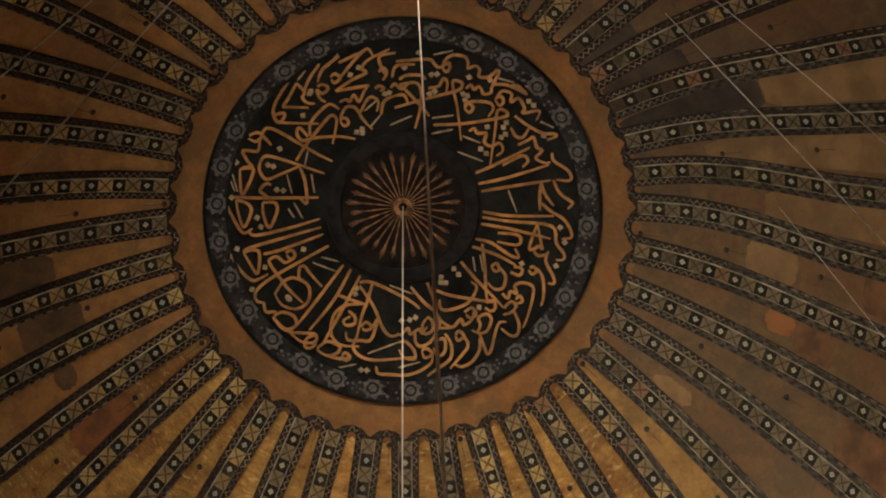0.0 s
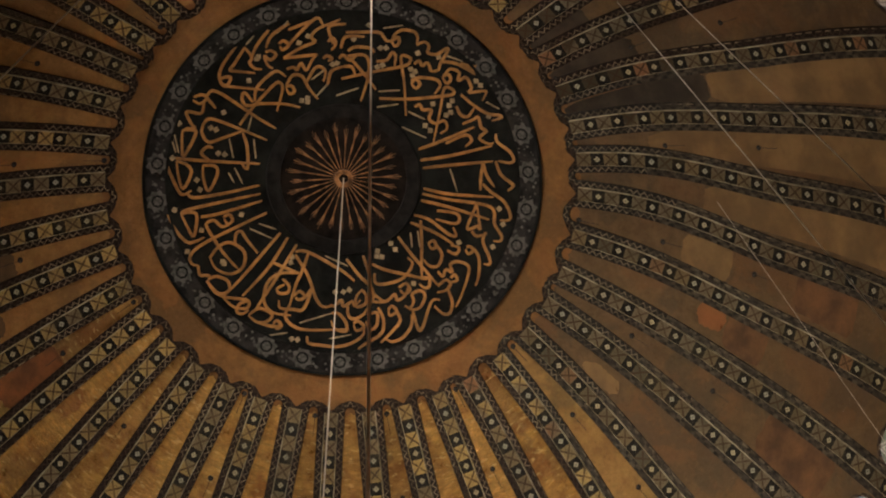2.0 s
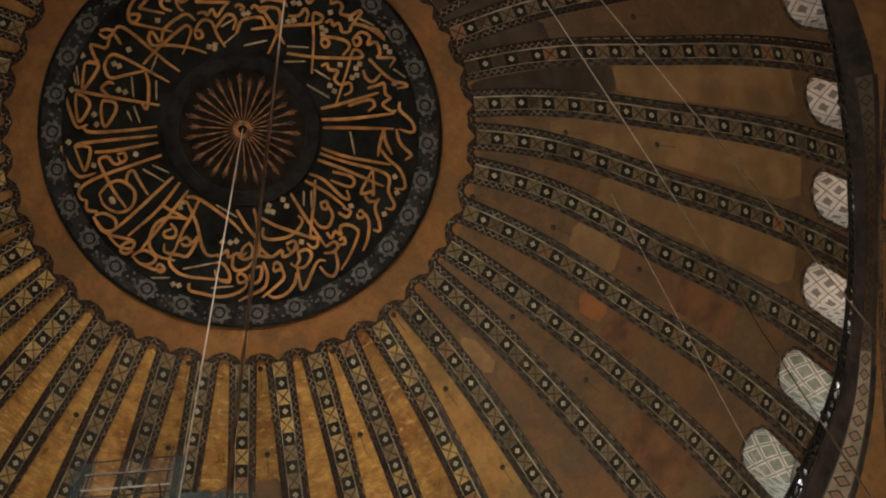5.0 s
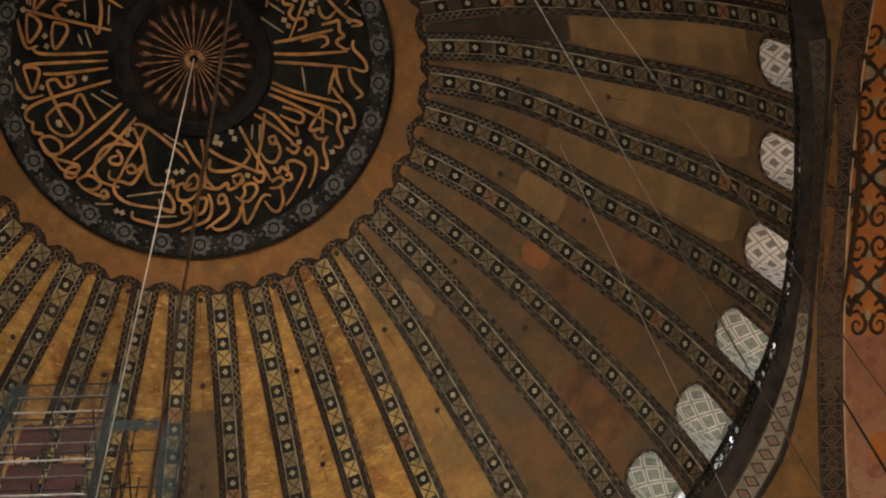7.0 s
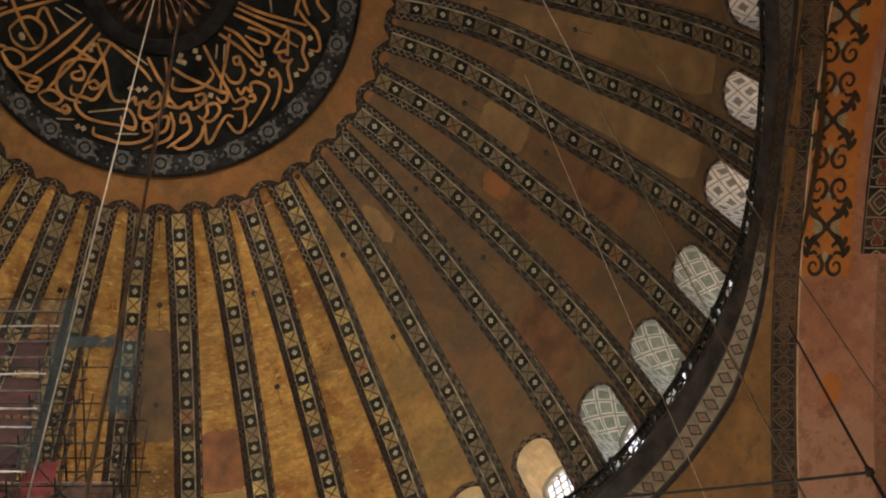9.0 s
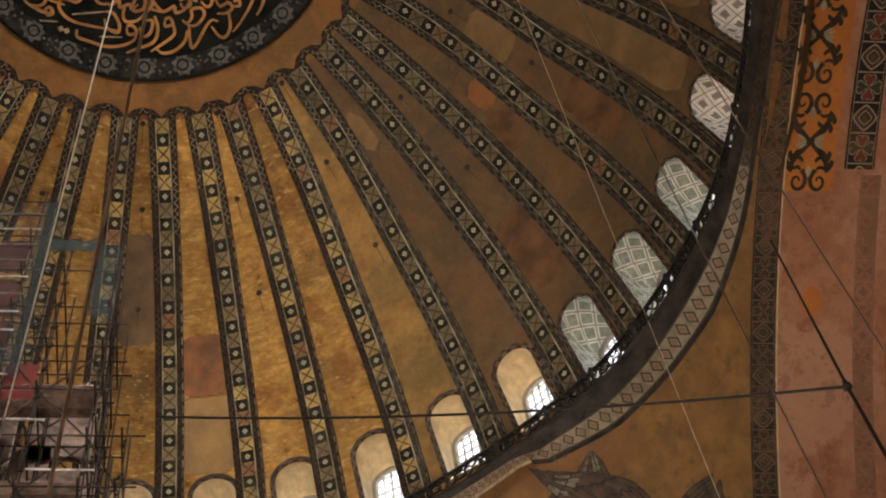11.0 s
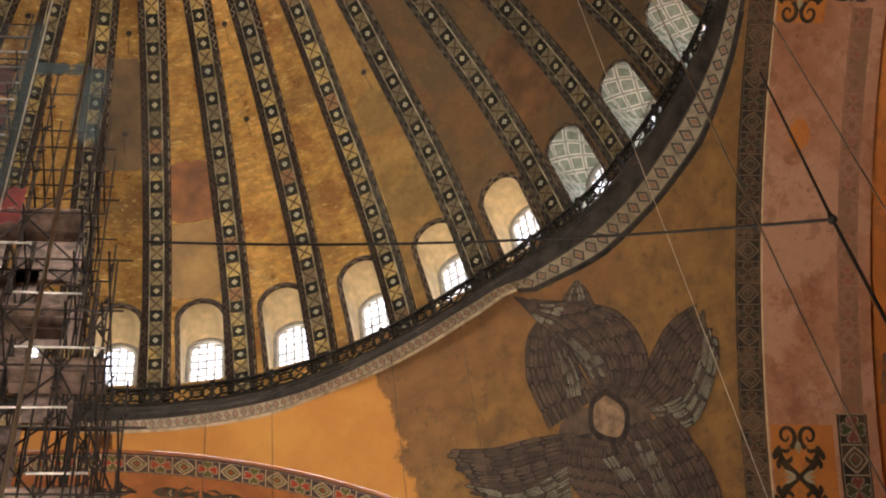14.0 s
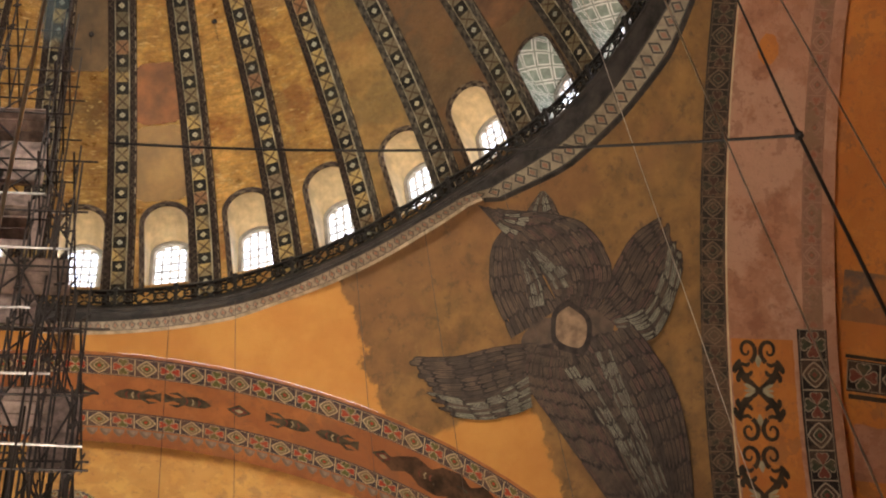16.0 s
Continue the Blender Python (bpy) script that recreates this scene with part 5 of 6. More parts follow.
for th, y, flip in ((-13.0, -15.75, 1), (-8.9, -15.78, -1), (-3.45, -15.82, 1), (0.65, -15.86, -1), (6.1, -15.92, 1), (10.2, -15.95, -1), (50.6, -16.08, 1), (54.7, -16.03, -1), (60.1, -15.97, 1), (64.2, -15.93, -1)):
    thing = tagged(new("painted_scroll"), "dark painted leaf scroll on the orange arch panel", "painted scroll", "scrolls on the arch", "structure")
    scroll_motif(th, y, 0.92 if th < 20 else 0.98, flip, thing)

FISH = plain("grey_green_motif_paint", (0.07, 0.058, 0.038), 0.7, 0, 0.4, 4)
FISHRED = plain("red_brown_motif_paint", (0.17, 0.045, 0.03), 0.7, 0, 0.3, 4)
for k in range(-12, 13):
    th = 5.2 * k + 2.0
    at = lambda u, v: arch_a(th + math.degrees(u / RA), 16.60 + 0.72 * v, 0.006)
    thing = tagged(new("painted_motif"), "dark stylised motif painted on the red-brown arch underside", "painted motif", "motifs on the arch", "structure")
    if k % 3 == 0:
        for r, m in ((0.26, FISH), (0.18, FISHRED), (0.09, LEAF)):
            bm = bmesh.new()
            strip(bm, [at(-r * 1.2, 0), at(0, 0), at(r * 1.2, 0)], to_a, [0.03, r * 1.5, 0.03], 0.004 + 0.02 * (0.3 - r))
            part("lozenge", bm, m, thing)
    else:
        s = 1 if k % 2 else -1
        body = [at(s * u, 0.02 * math.sin(9 * u)) for u in (-0.58, -0.44, -0.22, 0.0, 0.2, 0.38, 0.5, 0.62)]
        bm = bmesh.new()
        strip(bm, body, to_a, [0.04, 0.24, 0.34, 0.30, 0.2, 0.11, 0.2, 0.3], 0.004)
        part("body", bm, FISH, thing)
        for u in (-0.3, -0.14, 0.02):
            bm = bmesh.new()
            strip(bm, [at(s * (u + 0.05), -0.13), at(s * u, 0), at(s * (u + 0.05), 0.13)], to_a, 0.045, 0.010)
            part("stripe", bm, LEAF if u == -0.14 else FISHRED, thing)
        for side in (-1, 1):
            bm = bmesh.new()
            strip(bm, [at(s * 0.1, side * 0.13), at(s * 0.3, side * 0.28), at(s * 0.5, side * 0.24)], to_a, [0.05, 0.09, 0.02], 0.006)
            part("fin", bm, FISH, thing)

FRINGE = plain("grey_fringe_paint", (0.26, 0.2, 0.16), 0.75, 0, 0.3, 4)
fringe = tagged(new("trim_fringe"), "scalloped grey painted fringe below the heart band", "painted fringe", kind="structure")
tooth = bmesh.new()
strip(tooth, [arch_a(0, 17.74), arch_a(0, 17.86), arch_a(0, 17.97)], to_a, [0.34, 0.26, 0.06], 0.006)
tooth_me = part("scallop", tooth, FRINGE, fringe).data
for k in range(-60, 61):
    if k:
        shared("scallop", tooth_me, Matrix.Translation((0, 0, PZ)) @ pose(0, 0, 0, 1.35 * k) @ Matrix.Translation((0, 0, -PZ)), fringe)

tagged(part("trim_window_arch", ring, HEARTS), "painted arch over a window in the end wall", "painted band", kind="structure")
spot = bmesh.new()
at = flat_on_b(22.3, -16.2, 0.01)
mid = spot.verts.new(at(0, 0))
rim = [spot.verts.new(at((0.36 + random.uniform(-0.03, 0.03)) * math.cos(2 * math.pi * i / 20), (0.25 + random.uniform(-0.02, 0.02)) * math.sin(2 * math.pi * i / 20))) for i in range(20)]
for i in range(20):
    spot.faces.new((mid, rim[i], rim[(i + 1) % 20]))
tagged(part("trim_orange_repair", spot, ORANGE), "round orange repair in the pink plaster", "plaster repair", kind="structure")

soot = bmesh.new()
strip(soot, [arch_a(33 + 1.2 * i, 16.6 + 0.12 * math.sin(i * 1.7), 0.0) for i in range(16)], to_a, [0.15 + 0.7 * math.sin(math.pi * i / 15) + random.uniform(0, 0.25) for i in range(16)], 0.012)
tagged(part("trim_soot_stain", soot, plain("sooty_plaster", (0.085, 0.045, 0.025), 0.85, 0, 0.5, 1.5)), "sooty bare plaster on the arch underside", "plaster", kind="structure")

# bands on the vault beyond
for th, w, m in ((43.5, 1.5, ochre("faded_landscape_paint", (0.34, 0.135, 0.035), (0.46, 0.19, 0.05), (0.085, 0.08, 0.07), big=0.9, lohi=(0.46, 0.58))), (50.6, 0.8, KNOTS), (48.9, 0.09, SCROLL), (52.5, 0.12, SCROLL), (57.5, 2.0, PINK)):
    bm = bmesh.new()
    strip(bm, [vault_b2(th + 0.25 * i, -18.3 - 0.6 * i, 0.0) for i in range(10)], to_b, w, 0.015, unit=0.8)
    tagged(part("trim_vault_band", bm, m), "painted band across the vault beyond the arch", "painted band", kind="structure")


# ---- the winged figure of old mosaic on the pendentive: one plain mesh of feathers
FEATHER = [plain("feather_brown", (0.1, 0.066, 0.045), 0.75, 0, 0.22, 3), plain("feather_dark", (0.033, 0.022, 0.017), 0.75, 0, 0.4, 5),
           plain("feather_red_brown", (0.105, 0.059, 0.044), 0.75, 0, 0.22, 3), plain("feather_grey_green", (0.22, 0.205, 0.15), 0.75, 0, 0.25, 4), plain("bare_tan_oval", (0.25, 0.16, 0.095), 0.75, 0, 0.25, 4),
           plain("feather_deep_brown", (0.068, 0.047, 0.034), 0.75, 0, 0.22, 3)]


def wing(bm, left, right, n, tones, lift, ragged=0.06, rows=1):
    """Rows of overlapping feathers between two edges, from the root to the tip; edges as (degrees round the axis, height)."""
    e0, e1 = spline([Vector((a, z, 0)) for a, z in left], 6), spline([Vector((a, z, 0)) for a, z in right], 6)
    m = len(e0) - 1
    face = [1.0, 1.0, 1.02, 1.02, 0.92, 0.45]
    for row in range(rows):
        for k in range(n):
            s = (k + 0.5 + random.uniform(-0.12, 0.12)) / n
            t0 = max(0.0, (row - 0.15 + random.uniform(-0.12, 0.12)) / rows)
            end = min(1.0, (row + 1.12 + random.uniform(-0.15, 0.15)) / rows) - (random.uniform(0, ragged) if row == rows - 1 else 0)
            pts, wid = [], []
            for i in range(6):
                t = (t0 + (end - t0) * i / 5) * m
                j = min(int(t), m - 1)
                a, b = e0[j].lerp(e0[j + 1], t - j), e1[j].lerp(e1[j + 1], t - j)
                q = a.lerp(b, s)
                pts.append(pend_at(q.x, q.y, lift + 0.006 * (rows - row) + 0.001 * (k % 3)))
                wid.append((pend_at(a.x, a.y) - pend_at(b.x, b.y)).length / n * face[i])
            strip(bm, pts, to_pend, [1.16 * w for w in wid], 0.004, mat=1)
            strip(bm, [p + to_pend(p).normalized() * 0.003 for p in pts[:-1]] + [pts[-1].lerp(pts[-2], 0.45) + to_pend(pts[-1]).normalized() * 0.003], to_pend,
                  [0.72 * w for w in wid[:-2]] + [0.6 * wid[-2], 0.3 * wid[-1]], 0.004, mat=random.choice(tones))
            strip(bm, [p + to_pend(p).normalized() * 0.008 for p in pts[:-1]], to_pend, 0.012, 0.003, mat=1)


bm = bmesh.new()
wing(bm, [(-40.86, 38.56), (-39.4, 38.1), (-40.1, 36.77), (-41.5, 34.39)], [(-48.6, 37.67), (-49.0, 36.36), (-48.2, 35.19), (-46.1, 33.37)], 18, (0, 1), 0.015, 0.03, 8)
wing(bm, [(-40.86, 38.56), (-39.21, 38.1), (-39.92, 36.77), (-41.37, 34.39)], [(-43.31, 38.04), (-42.4, 37.39), (-42.91, 36.04), (-43.52, 33.96)], 14, (0, 0, 0, 2), 0.03, 0.06, 10)
wing(bm, [(-43.66, 38.07), (-44.06, 36.96), (-44.03, 35.53), (-43.52, 33.96)], [(-48.85, 37.67), (-49.22, 36.36), (-48.45, 35.19), (-46.29, 33.37)], 14, (0, 2, 0, 5), 0.045, 0.06, 10)
wing(bm, [(-41.41, 38.56), (-38.32, 38.92), (-34.45, 39.18), (-30.35, 39.62)], [(-39.64, 37.7), (-37.29, 37.62), (-35.19, 37.72), (-32.27, 38.14)], 14, (0, 0, 5), 0.02, 0.1, 7)
wing(bm, [(-39.59, 38.05), (-37.0, 38.06), (-34.01, 38.28), (-30.96, 38.81)], [(-38.8, 37.4), (-37.07, 37.48), (-34.67, 37.71), (-31.66, 38.23)], 9, (3, 0, 3), 0.05, 0.25, 6)
wing(bm, [(-46.77, 38.56), (-49.53, 38.82), (-52.64, 39.12), (-55.84, 39.02)], [(-47.98, 37.66), (-49.85, 37.39), (-52.82, 37.7), (-55.24, 38.11)], 13, (0, 2, 0), 0.02, 0.1, 6)
wing(bm, [(-47.75, 38.03), (-50.24, 37.82), (-53.14, 38.15), (-55.99, 38.91)], [(-47.63, 37.63), (-49.73, 37.16), (-52.99, 37.59), (-55.49, 38.13)], 8, (3, 3, 0), 0.05, 0.2, 6)
wing(bm, [(-45.78, 40.77), (-47.03, 40.88), (-48.63, 40.98)], [(-48.6, 40.34), (-48.89, 40.65), (-48.81, 40.96)], 6, (0, 3, 0), 0.02, 0.1, 4)
wing(bm, [(-39.68, 38.92), (-40.0, 40.0), (-41.71, 40.64), (-43.97, 40.86)], [(-44.43, 38.9), (-44.47, 39.49), (-44.67, 40.11), (-44.32, 40.73)], 11, (0, 0, 5), 0.03, 0.06, 7)
wing(bm, [(-44.43, 38.9), (-44.76, 39.71), (-44.23, 40.49), (-42.74, 41.45)], [(-46.78, 38.45), (-49.81, 38.83), (-49.98, 39.97), (-46.32, 40.83)], 15, (0, 2, 0, 5), 0.05, 0.06, 8)
wing(bm, [(-43.78, 40.55), (-43.32, 40.92), (-42.7, 41.48)], [(-46.95, 40.73), (-44.62, 41.02), (-42.87, 41.45)], 6, (0, 2, 3), 0.06, 0.1, 4)
wing(bm, [(-45.01, 39.24), (-44.93, 39.55), (-44.79, 39.94), (-44.54, 40.38)], [(-46.54, 39.08), (-46.56, 39.48), (-46.01, 39.93), (-45.19, 40.39)], 7, (3, 3, 0), 0.09, 0.3, 5)
wing(bm, [(-42.34, 39.22), (-42.71, 39.49), (-43.22, 39.81), (-43.57, 40.2)], [(-43.51, 39.11), (-44.01, 39.43), (-44.24, 39.78), (-44.23, 40.17)], 5, (3, 0), 0.09, 0.3, 4)
wing(bm, [(-42.42, 37.73), (-43.0, 36.66), (-43.49, 35.35), (-43.69, 33.93)], [(-44.51, 37.58), (-44.52, 36.52), (-44.58, 35.28), (-44.57, 33.74)], 7, (3, 3, 0), 0.085, 0.15, 9)
wing(bm, [(-45.23, 37.66), (-44.81, 36.68), (-44.77, 35.53), (-44.22, 33.82)], [(-46.38, 37.52), (-45.96, 36.6), (-45.69, 35.42), (-45.26, 33.6)], 6, (3, 3, 0), 0.085, 0.15, 9)


def oval(bm, ca, cz, wa, hz, lift, tone, tilt=0.0):
    mid = bm.verts.new(pend_at(ca, cz, lift))
    ring = []
    for i in range(24):
        t = 2 * math.pi * i / 24
        u, v = wa * math.cos(t), hz * math.sin(t)
        ring.append(bm.verts.new(pend_at(ca + u + v * tilt, cz + v, lift)))
    for i in range(24):
        f = bm.faces.new((mid, ring[i], ring[(i + 1) % 24]))
        f.material_index = tone


def lozenge(bm, grow, lift, tone):
    """The plain bare patch in the middle, a rounded lozenge."""
    ca, cz = -44.55, 38.40
    edge = spline([Vector((ca + (a - ca) * grow, cz + (z - cz) * grow, 0)) for a, z in ((-45.25, 38.80), (-45.85, 38.38), (-45.2, 38.05), (-44.25, 37.95), (-43.1, 38.34), (-43.6, 38.66), (-44.2, 38.80), (-45.25, 38.80))], 4)[:-1]
    mid = bm.verts.new(pend_at(ca, cz, lift))
    ring = [bm.verts.new(pend_at(q.x, q.y, lift)) for q in edge]
    for i in range(len(ring)):
        bm.faces.new((mid, ring[i], ring[(i + 1) % len(ring)])).material_index = tone


oval(bm, -45.6, 38.2, 2.3, 0.5, 0.04, 0, 0.0)
oval(bm, -42.0, 38.6, 2.0, 0.35, 0.04, 0, 0.0)
lozenge(bm, 1.32, 0.125, 1)
lozenge(bm, 1.0, 0.135, 4)
tagged(part("winged_mosaic_figure", bm, FEATHER), "faded brown winged mosaic figure on the ochre pendentive", "mosaic", kind="structure")


# ---- scaffold tower in the nave
def clear_net():
    n = Nodes("teal_debris_net", 0.8)
    weave = n.noise(60, 2)
    n.put(n.out.inputs["Alpha"], n.m("MULTIPLY_ADD", n.ramp(n.noise(1.2, 4), 0.3, 0.7), 0.35, 0.38))
    return n.done(n.mix(weave, (0.008, 0.016, 0.017), (0.024, 0.04, 0.041)))


NET = clear_net()
THINNET = NET.copy()
THINNET.name = "thin_teal_net"
for node in THINNET.node_tree.nodes:
    if node.type == "MATH" and node.operation == "MULTIPLY_ADD":
        node.inputs[1].default_value, node.inputs[2].default_value = 0.18, 0.12
scaffold = tagged(new("scaffold_tower"), "tall steel tube scaffold with maroon sheets and teal netting", "scaffold")


def unit_tube(r, seg=8):
    bm = bmesh.new()
    tube(bm, (0, 0, 0), (0, 0, 1), r, seg)
    return bm


dark_me = part("standard", unit_tube(0.022), RUST, scaffold).data
light_me = part("ledger", unit_tube(0.025), STEEL, scaffold).data
for ob in [o for o in scaffold.children]:
    bpy.data.objects.remove(ob)


def pole(name, me, a, b):
    a, b = Vector(a), Vector(b)
    m = Matrix.Translation(a) @ (b - a).to_track_quat("Z", "Y").to_matrix().to_4x4() @ Matrix.Diagonal((1, 1, (b - a).length, 1))
    return shared(name, me, m, scaffold)


XS = (6.5, 7.9, 9.3)
YS = (-1.35, -0.8, -0.1, 1.1, 2.1, 3.1, 4.1, 5.4)


def top_of(i, y):
    if y < -1.0:
        return (30.4, 29.2, 27.0)[i]
    if y < -0.5:
        return (35.4, 32.6, 34.2)[i]
    if y < 1.5:
        return 44.6
    return 47.2 if y < 4.5 else 43.0


for y in YS:
    for i, x in enumerate(XS):
        h = top_of(i, y) + random.uniform(-0.3, 0.5)
        lean = random.uniform(-0.12, 0.12)
        pole("standard", dark_me, (x, y, 0), (x + lean, y + lean * 0.5, h))
        if h > 30 and y < 2:
            pole("standard", dark_me, (x + 0.22, y + 0.12, 14), (x + 0.22 - lean, y + 0.1, h - random.uniform(2, 6)))
for k in range(30):
    y = -0.9 + 0.2 * k + random.uniform(-0.1, 0.1)
    x = random.choice(XS) + random.uniform(-0.3, 0.3)
    z0 = random.uniform(16, 26)
    pole("standard", dark_me, (x, y, z0), (x + random.uniform(-0.1, 0.1), y + random.uniform(-0.06, 0.06), min(top_of(0, y), z0 + random.uniform(9, 16)) - 0.5))
for k in range(22):
    y, x = random.uniform(-1.35, 0.9), random.uniform(6.3, 9.4)
    top = random.uniform(28, 36) if y > -0.7 else random.uniform(26, 31)
    pole("standard", dark_me, (x + random.uniform(-0.25, 0.25), y + random.uniform(-0.15, 0.15), 6), (x, y, top))
steel_me = light_me.copy()
steel_me.materials[0] = plain("dull_grey_tube", (0.16, 0.14, 0.125), 0.6, 0.3, 0.4, 5)
for a, b in (((6.3, 1.9, 14), (6.6, 0.0, 38.5)), ((6.25, 0.9, 16), (6.5, -0.75, 33.5)), ((6.3, 3.4, 16), (6.5, 1.6, 40)), ((6.2, 2.6, 20), (6.4, 0.9, 34)), ((6.25, 4.6, 22), (6.5, 2.9, 42))):
    pole("raking_tube", steel_me, a, b).matrix_local @= Matrix.Diagonal((1.7, 1.7, 1, 1))
coupler = bmesh.new()
box(coupler, (0, 0, 0), (0.08, 0.08, 0.09))
tube(coupler, (-0.1, 0, 0.02), (0.1, 0, 0.02), 0.025, 6)
coupler_me = part("coupler", coupler, RUST, scaffold).data
bpy.data.objects.remove(scaffold.children[-1] if scaffold.children[-1].name.startswith("coupler") else [o for o in scaffold.children if o.name == "coupler"][0])
for y in YS:
    for k in range(24):
        z = 20 + 1.05 * k + random.uniform(-0.2, 0.2)
        if z < top_of(0, y) - 0.3:
            shared("coupler", coupler_me, pose(XS[0] - 0.02, y, z, 0, 0, random.uniform(0, 90)), scaffold)
lift = 0
z = 1.9
while z < 46:
    for i, x in enumerate(XS):
        ys = [y for y in YS if top_of(i, y) > z]
        if len(ys) > 1:
            e = random.uniform(0.1, 0.45)
            pole("ledger", dark_me, (x - 0.05, ys[0] - e, z), (x - 0.05, ys[-1] + 0.2, z + random.uniform(-0.04, 0.04)))
            if i != 1 and z < 38:
                j = (lift + i) % max(1, len(ys) - 2)
                pole("ledger", light_me, (x - 0.09, ys[j] - e * 0.6, z + 0.55), (x - 0.09, ys[j] + random.uniform(0.9, 1.7), z + 0.55 + random.uniform(-0.08, 0.08)))
    for y in YS:
        if top_of(0, y) > z:
            pole("transom", dark_me, (XS[0] - 0.3, y + 0.06, z - 0.08), (XS[-1] + 0.3, y + 0.06, z - 0.08))
    for j in range(len(YS) - 1):
        if top_of(0, YS[j]) > z + 1.5 and z < 38:
            a, b = (YS[j], YS[j + 1]) if (lift + j) % 2 else (YS[j + 1], YS[j])
            pole("brace", dark_me, (XS[0] + 0.08, a, z), (XS[0] + 0.08, b, z + 1.95))
            pole("brace", dark_me, (XS[-1] - 0.08, b, z), (XS[-1] - 0.08, a, z + 1.95))
            if z > 22:
                pole("brace", dark_me, (XS[1], a, z + 0.9), (XS[1], b, z + 2.6))
    lift += 1
    z += 1.95


def sheet_part(name, y0, y1, z0, z1, x, material, sag=0.05, label=""):
    n = 8
    rows = [[Vector((x + sag * math.sin(3 * i + 2 * j), y0 + (y1 - y0) * j / n, z0 + (z1 - z0) * i / n - sag * math.sin(math.pi * j / n) * (1 if i == n else 0))) for j in range(n + 1)] for i in range(n + 1)]
    return part(name, sheet(rows), material, scaffold, label, smooth=True)


for y0, y1, z0, z1 in ((2.2, 2.95, 43.3, 45.2), (3.2, 3.95, 43.3, 45.2), (2.15, 3.0, 40.9, 42.9), (3.15, 4.0, 40.9, 42.9), (4.2, 5.3, 38.5, 42.0), (2.1, 4.1, 36.0, 40.75)):
    sheet_part("wall_sheet", y0, y1, z0, z1, 6.75, BOARD, 0.02, "maroon sheet")
for y0, y1, z0, z1 in ((1.25, 1.95, 36.8, 38.4), (2.3, 3.2, 34.4, 36.0)):
    sheet_part("red_sheet", y0, y1, z0, z1, 6.6, REDCLOTH, 0.05, "bright red sheet")
for y0, y1, z0, z1, x in ((1.6, 2.05, 37.5, 47.0, 6.42), (3.95, 4.5, 38, 47.0, 6.42), (-0.1, 0.55, 40.3, 44.4, 6.4), (0.5, 1.7, 43.9, 44.5, 6.4), (4.4, 5.6, 37, 43.0, 6.42)):
    sheet_part("net", y0, y1, z0, z1, x, NET, 0.09, "teal debris net")
sheet_part("net", 2.05, 3.95, 38.0, 46.95, 6.43, THINNET, 0.03, "thin teal debris net")
pole("ledger", dark_me, (6.45, 1.9, 46.95), (6.45, 4.2, 46.95))
pole("ledger", dark_me, (6.45, 1.95, 46.1), (6.45, 4.15, 46.1))
for k in range(9):
    z = 38.6 + 0.92 * k
    pole("ledger", light_me if k in (1, 2, 4, 7) else steel_me, (6.36, 1.95, z), (6.36, 4.15, z + random.uniform(-0.05, 0.05)))
    pole("ledger", dark_me, (9.35, 1.95, z + 0.3), (9.35, 4.15, z + 0.3))
for y0, y1, z in ((-0.9, 0.9, 31.6), (0.0, 4.0, 33.5), (-0.9, 3.0, 27.6), (0.0, 4.2, 37.4), (-0.9, 2.0, 23.7)):
    for k in range(3):
        bm = bmesh.new()
        box(bm, (6.7 + 0.27 * k, (y0 + y1) / 2, z), (0.24, y1 - y0, 0.05))
        part("board", bm, PLANK, scaffold)
for y0, y1, z0, z1 in ((-1.3, -0.45, 27.4, 29.6), (-0.2, 0.75, 31.8, 33.4), (-0.1, 0.9, 34.5, 36.6), (0.95, 1.7, 35.4, 37.6), (0.1, 1.5, 37.0, 39.0), (0.9, 2.3, 33.0, 35.1), (0.7, 1.5, 29.4, 31.6), (1.8, 2.6, 36.8, 39.0)):
    bm = bmesh.new()
    box(bm, (8.2, (y0 + y1) / 2, (z0 + z1) / 2), (0.05, y1 - y0, z1 - z0))
    part("toe_board", bm, PLANK, scaffold)


# ---- wires and cables
def rope(pts, r, seg=6):
    """A round rope through points."""
    bm = bmesh.new()
    rings, n = [], len(pts)
    for i, p in enumerate(pts):
        d = (Vector(pts[min(i + 1, n - 1)]) - Vector(pts[max(i - 1, 0)])).normalized()
        u = d.orthogonal().normalized()
        v = d.cross(u)
        rings.append([bm.verts.new(Vector(p) + r * (math.cos(2 * math.pi * k / seg) * u + math.sin(2 * math.pi * k / seg) * v)) for k in range(seg)])
    for a, b in zip(rings, rings[1:]):
        off = min(range(seg), key=lambda s: (a[0].co - b[s].co).length)
        for k in range(seg):
            bm.faces.new((a[k], a[(k + 1) % seg], b[(k + 1 + off) % seg], b[(k + off) % seg]))
    bm.faces.new(rings[0])
    bm.faces.new(rings[-1])
    return bm


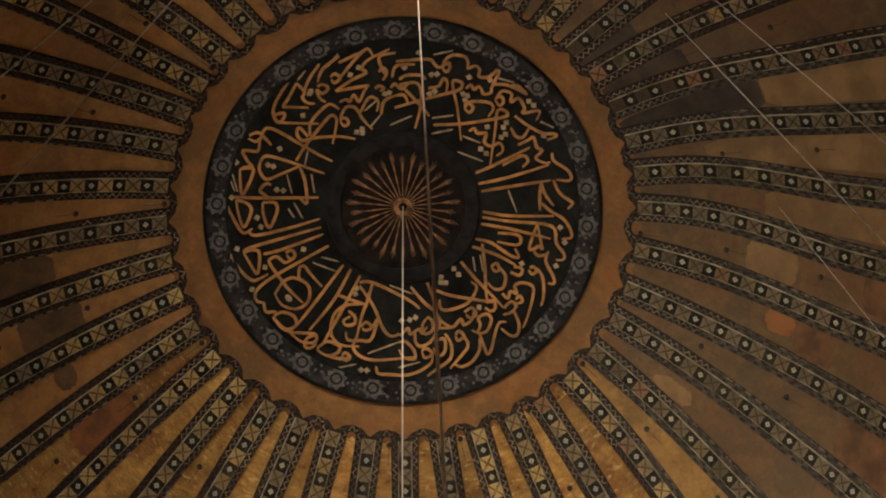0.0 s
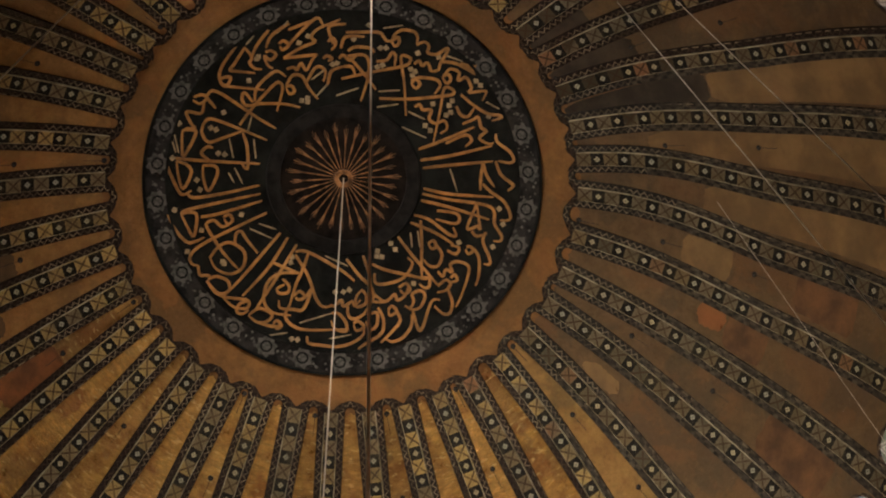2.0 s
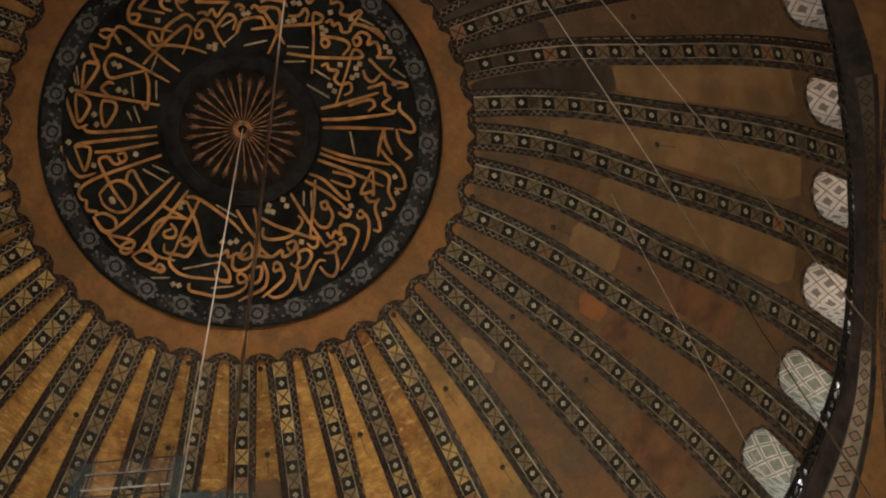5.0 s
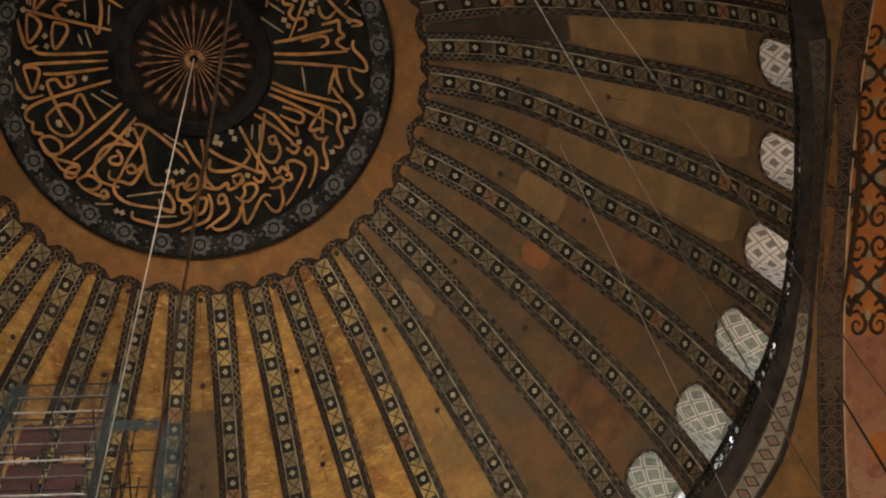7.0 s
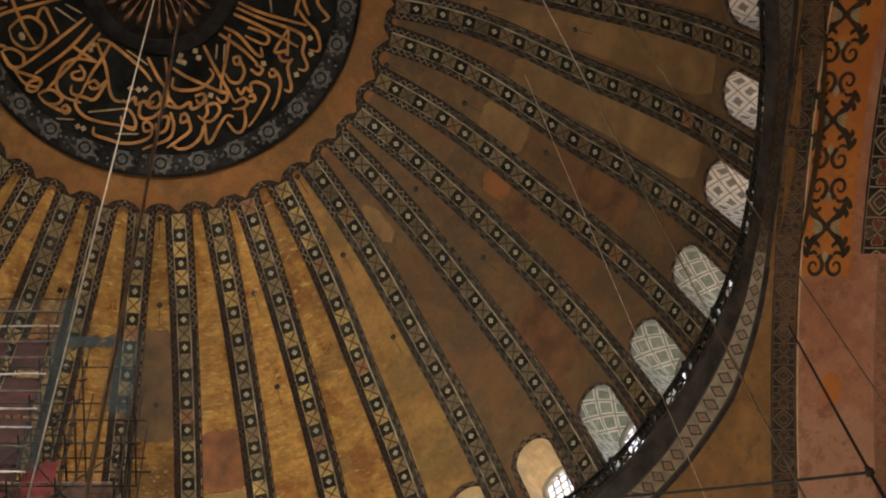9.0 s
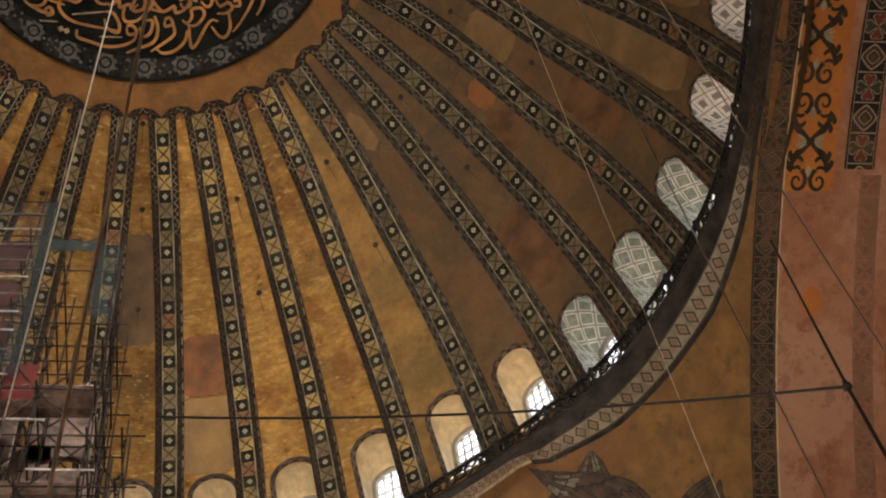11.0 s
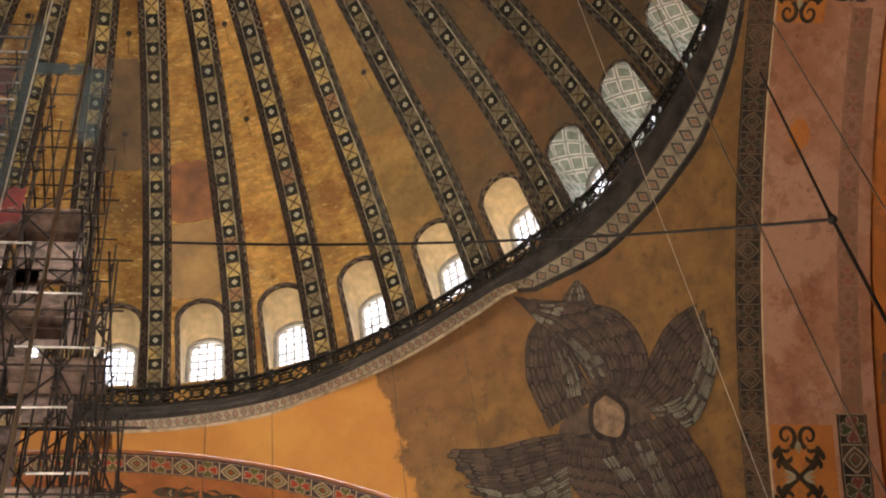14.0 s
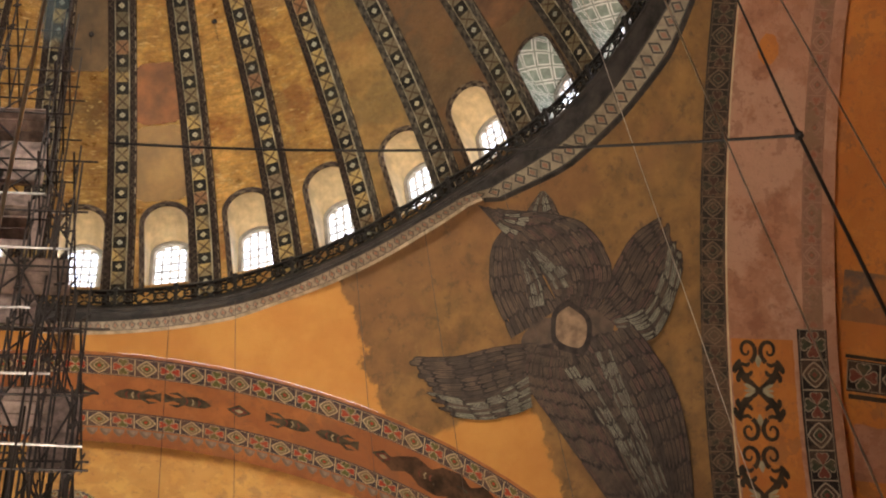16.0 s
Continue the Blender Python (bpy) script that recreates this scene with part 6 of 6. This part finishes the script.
def hanging(azimuth, away, r, material, label, low=3.0):
    """A wire that hangs from the vault, placed by its bearing and distance from the spot where one stands."""
    x, y = EYE[0] + away * math.cos(radians(azimuth)), EYE[1] + away * math.sin(radians(azimuth))
    rho = math.hypot(x, y)
    top = ZC + math.sqrt(RS * RS - rho * rho) if rho < 14.6 else 41.6
    return tagged(part("hanging_wire", rope([(x, y, low), (x, y, (low + top) / 2), (x, y, top)], r), material), label, "wire", "chandelier wires")


PALEWIRE = "pale steel chandelier wire hanging from the dome"
hanging(11.2, 6.0, 0.014, WIRE, PALEWIRE)
hanging(56.9, 6.5, 0.009, WIRE, PALEWIRE)
hanging(65.3, 6.5, 0.006, WIRE, PALEWIRE)
hanging(-30.4, 10.0, 0.009, WIRE, PALEWIRE)
hanging(-36.8, 10.0, 0.0085, WIRE, PALEWIRE)
hanging(14.56, 13.23, 0.014, WIRE, PALEWIRE)
hanging(-25.4, 16.0, 0.0055, DIMWIRE, PALEWIRE)
THINWIRE = "thin dark wire hanging from the cornice"
for azimuth in (1.57, -1.91, -8.54, -12.6, -17.5):
    c, s = math.cos(radians(azimuth)), math.sin(radians(azimuth))
    along = EYE[0] * c + EYE[1] * s
    hanging(azimuth, -along + math.sqrt(along ** 2 - EYE[0] ** 2 - EYE[1] ** 2 + 14.66 ** 2), 0.008, THINCORD, THINWIRE)

KNOT = Vector((-1.11, -11.25, 23.42))


def sagging(a, b, sag, n=16):
    a, b = Vector(a), Vector(b)
    return [a.lerp(b, i / n) - Vector((0, 0, sag * 4 * (i / n) * (1 - i / n))) for i in range(n + 1)]



stays = tagged(new("stay_cable"), "dark stay cables strung across the nave, joined by a clamp", "cable")
part("cable", rope(sagging(KNOT, (3.55, -1.7, 30.7), 0.34), 0.022), CABLE, stays)
part("cable", rope(sagging(KNOT, (-1.96, -10.53, 0.0), 0.0), 0.026), CABLE, stays)
part("cable", rope(sagging(KNOT, (4.41, -15.18, 40.8), 0.0), 0.022), CABLE, stays)
bm = bmesh.new()
bmesh.ops.create_icosphere(bm, subdivisions=2, radius=0.07, matrix=Matrix.Translation(KNOT))
box(bm, KNOT + Vector((0, 0, 0.08)), (0.05, 0.05, 0.16))
part("clamp", bm, CABLE, stays)
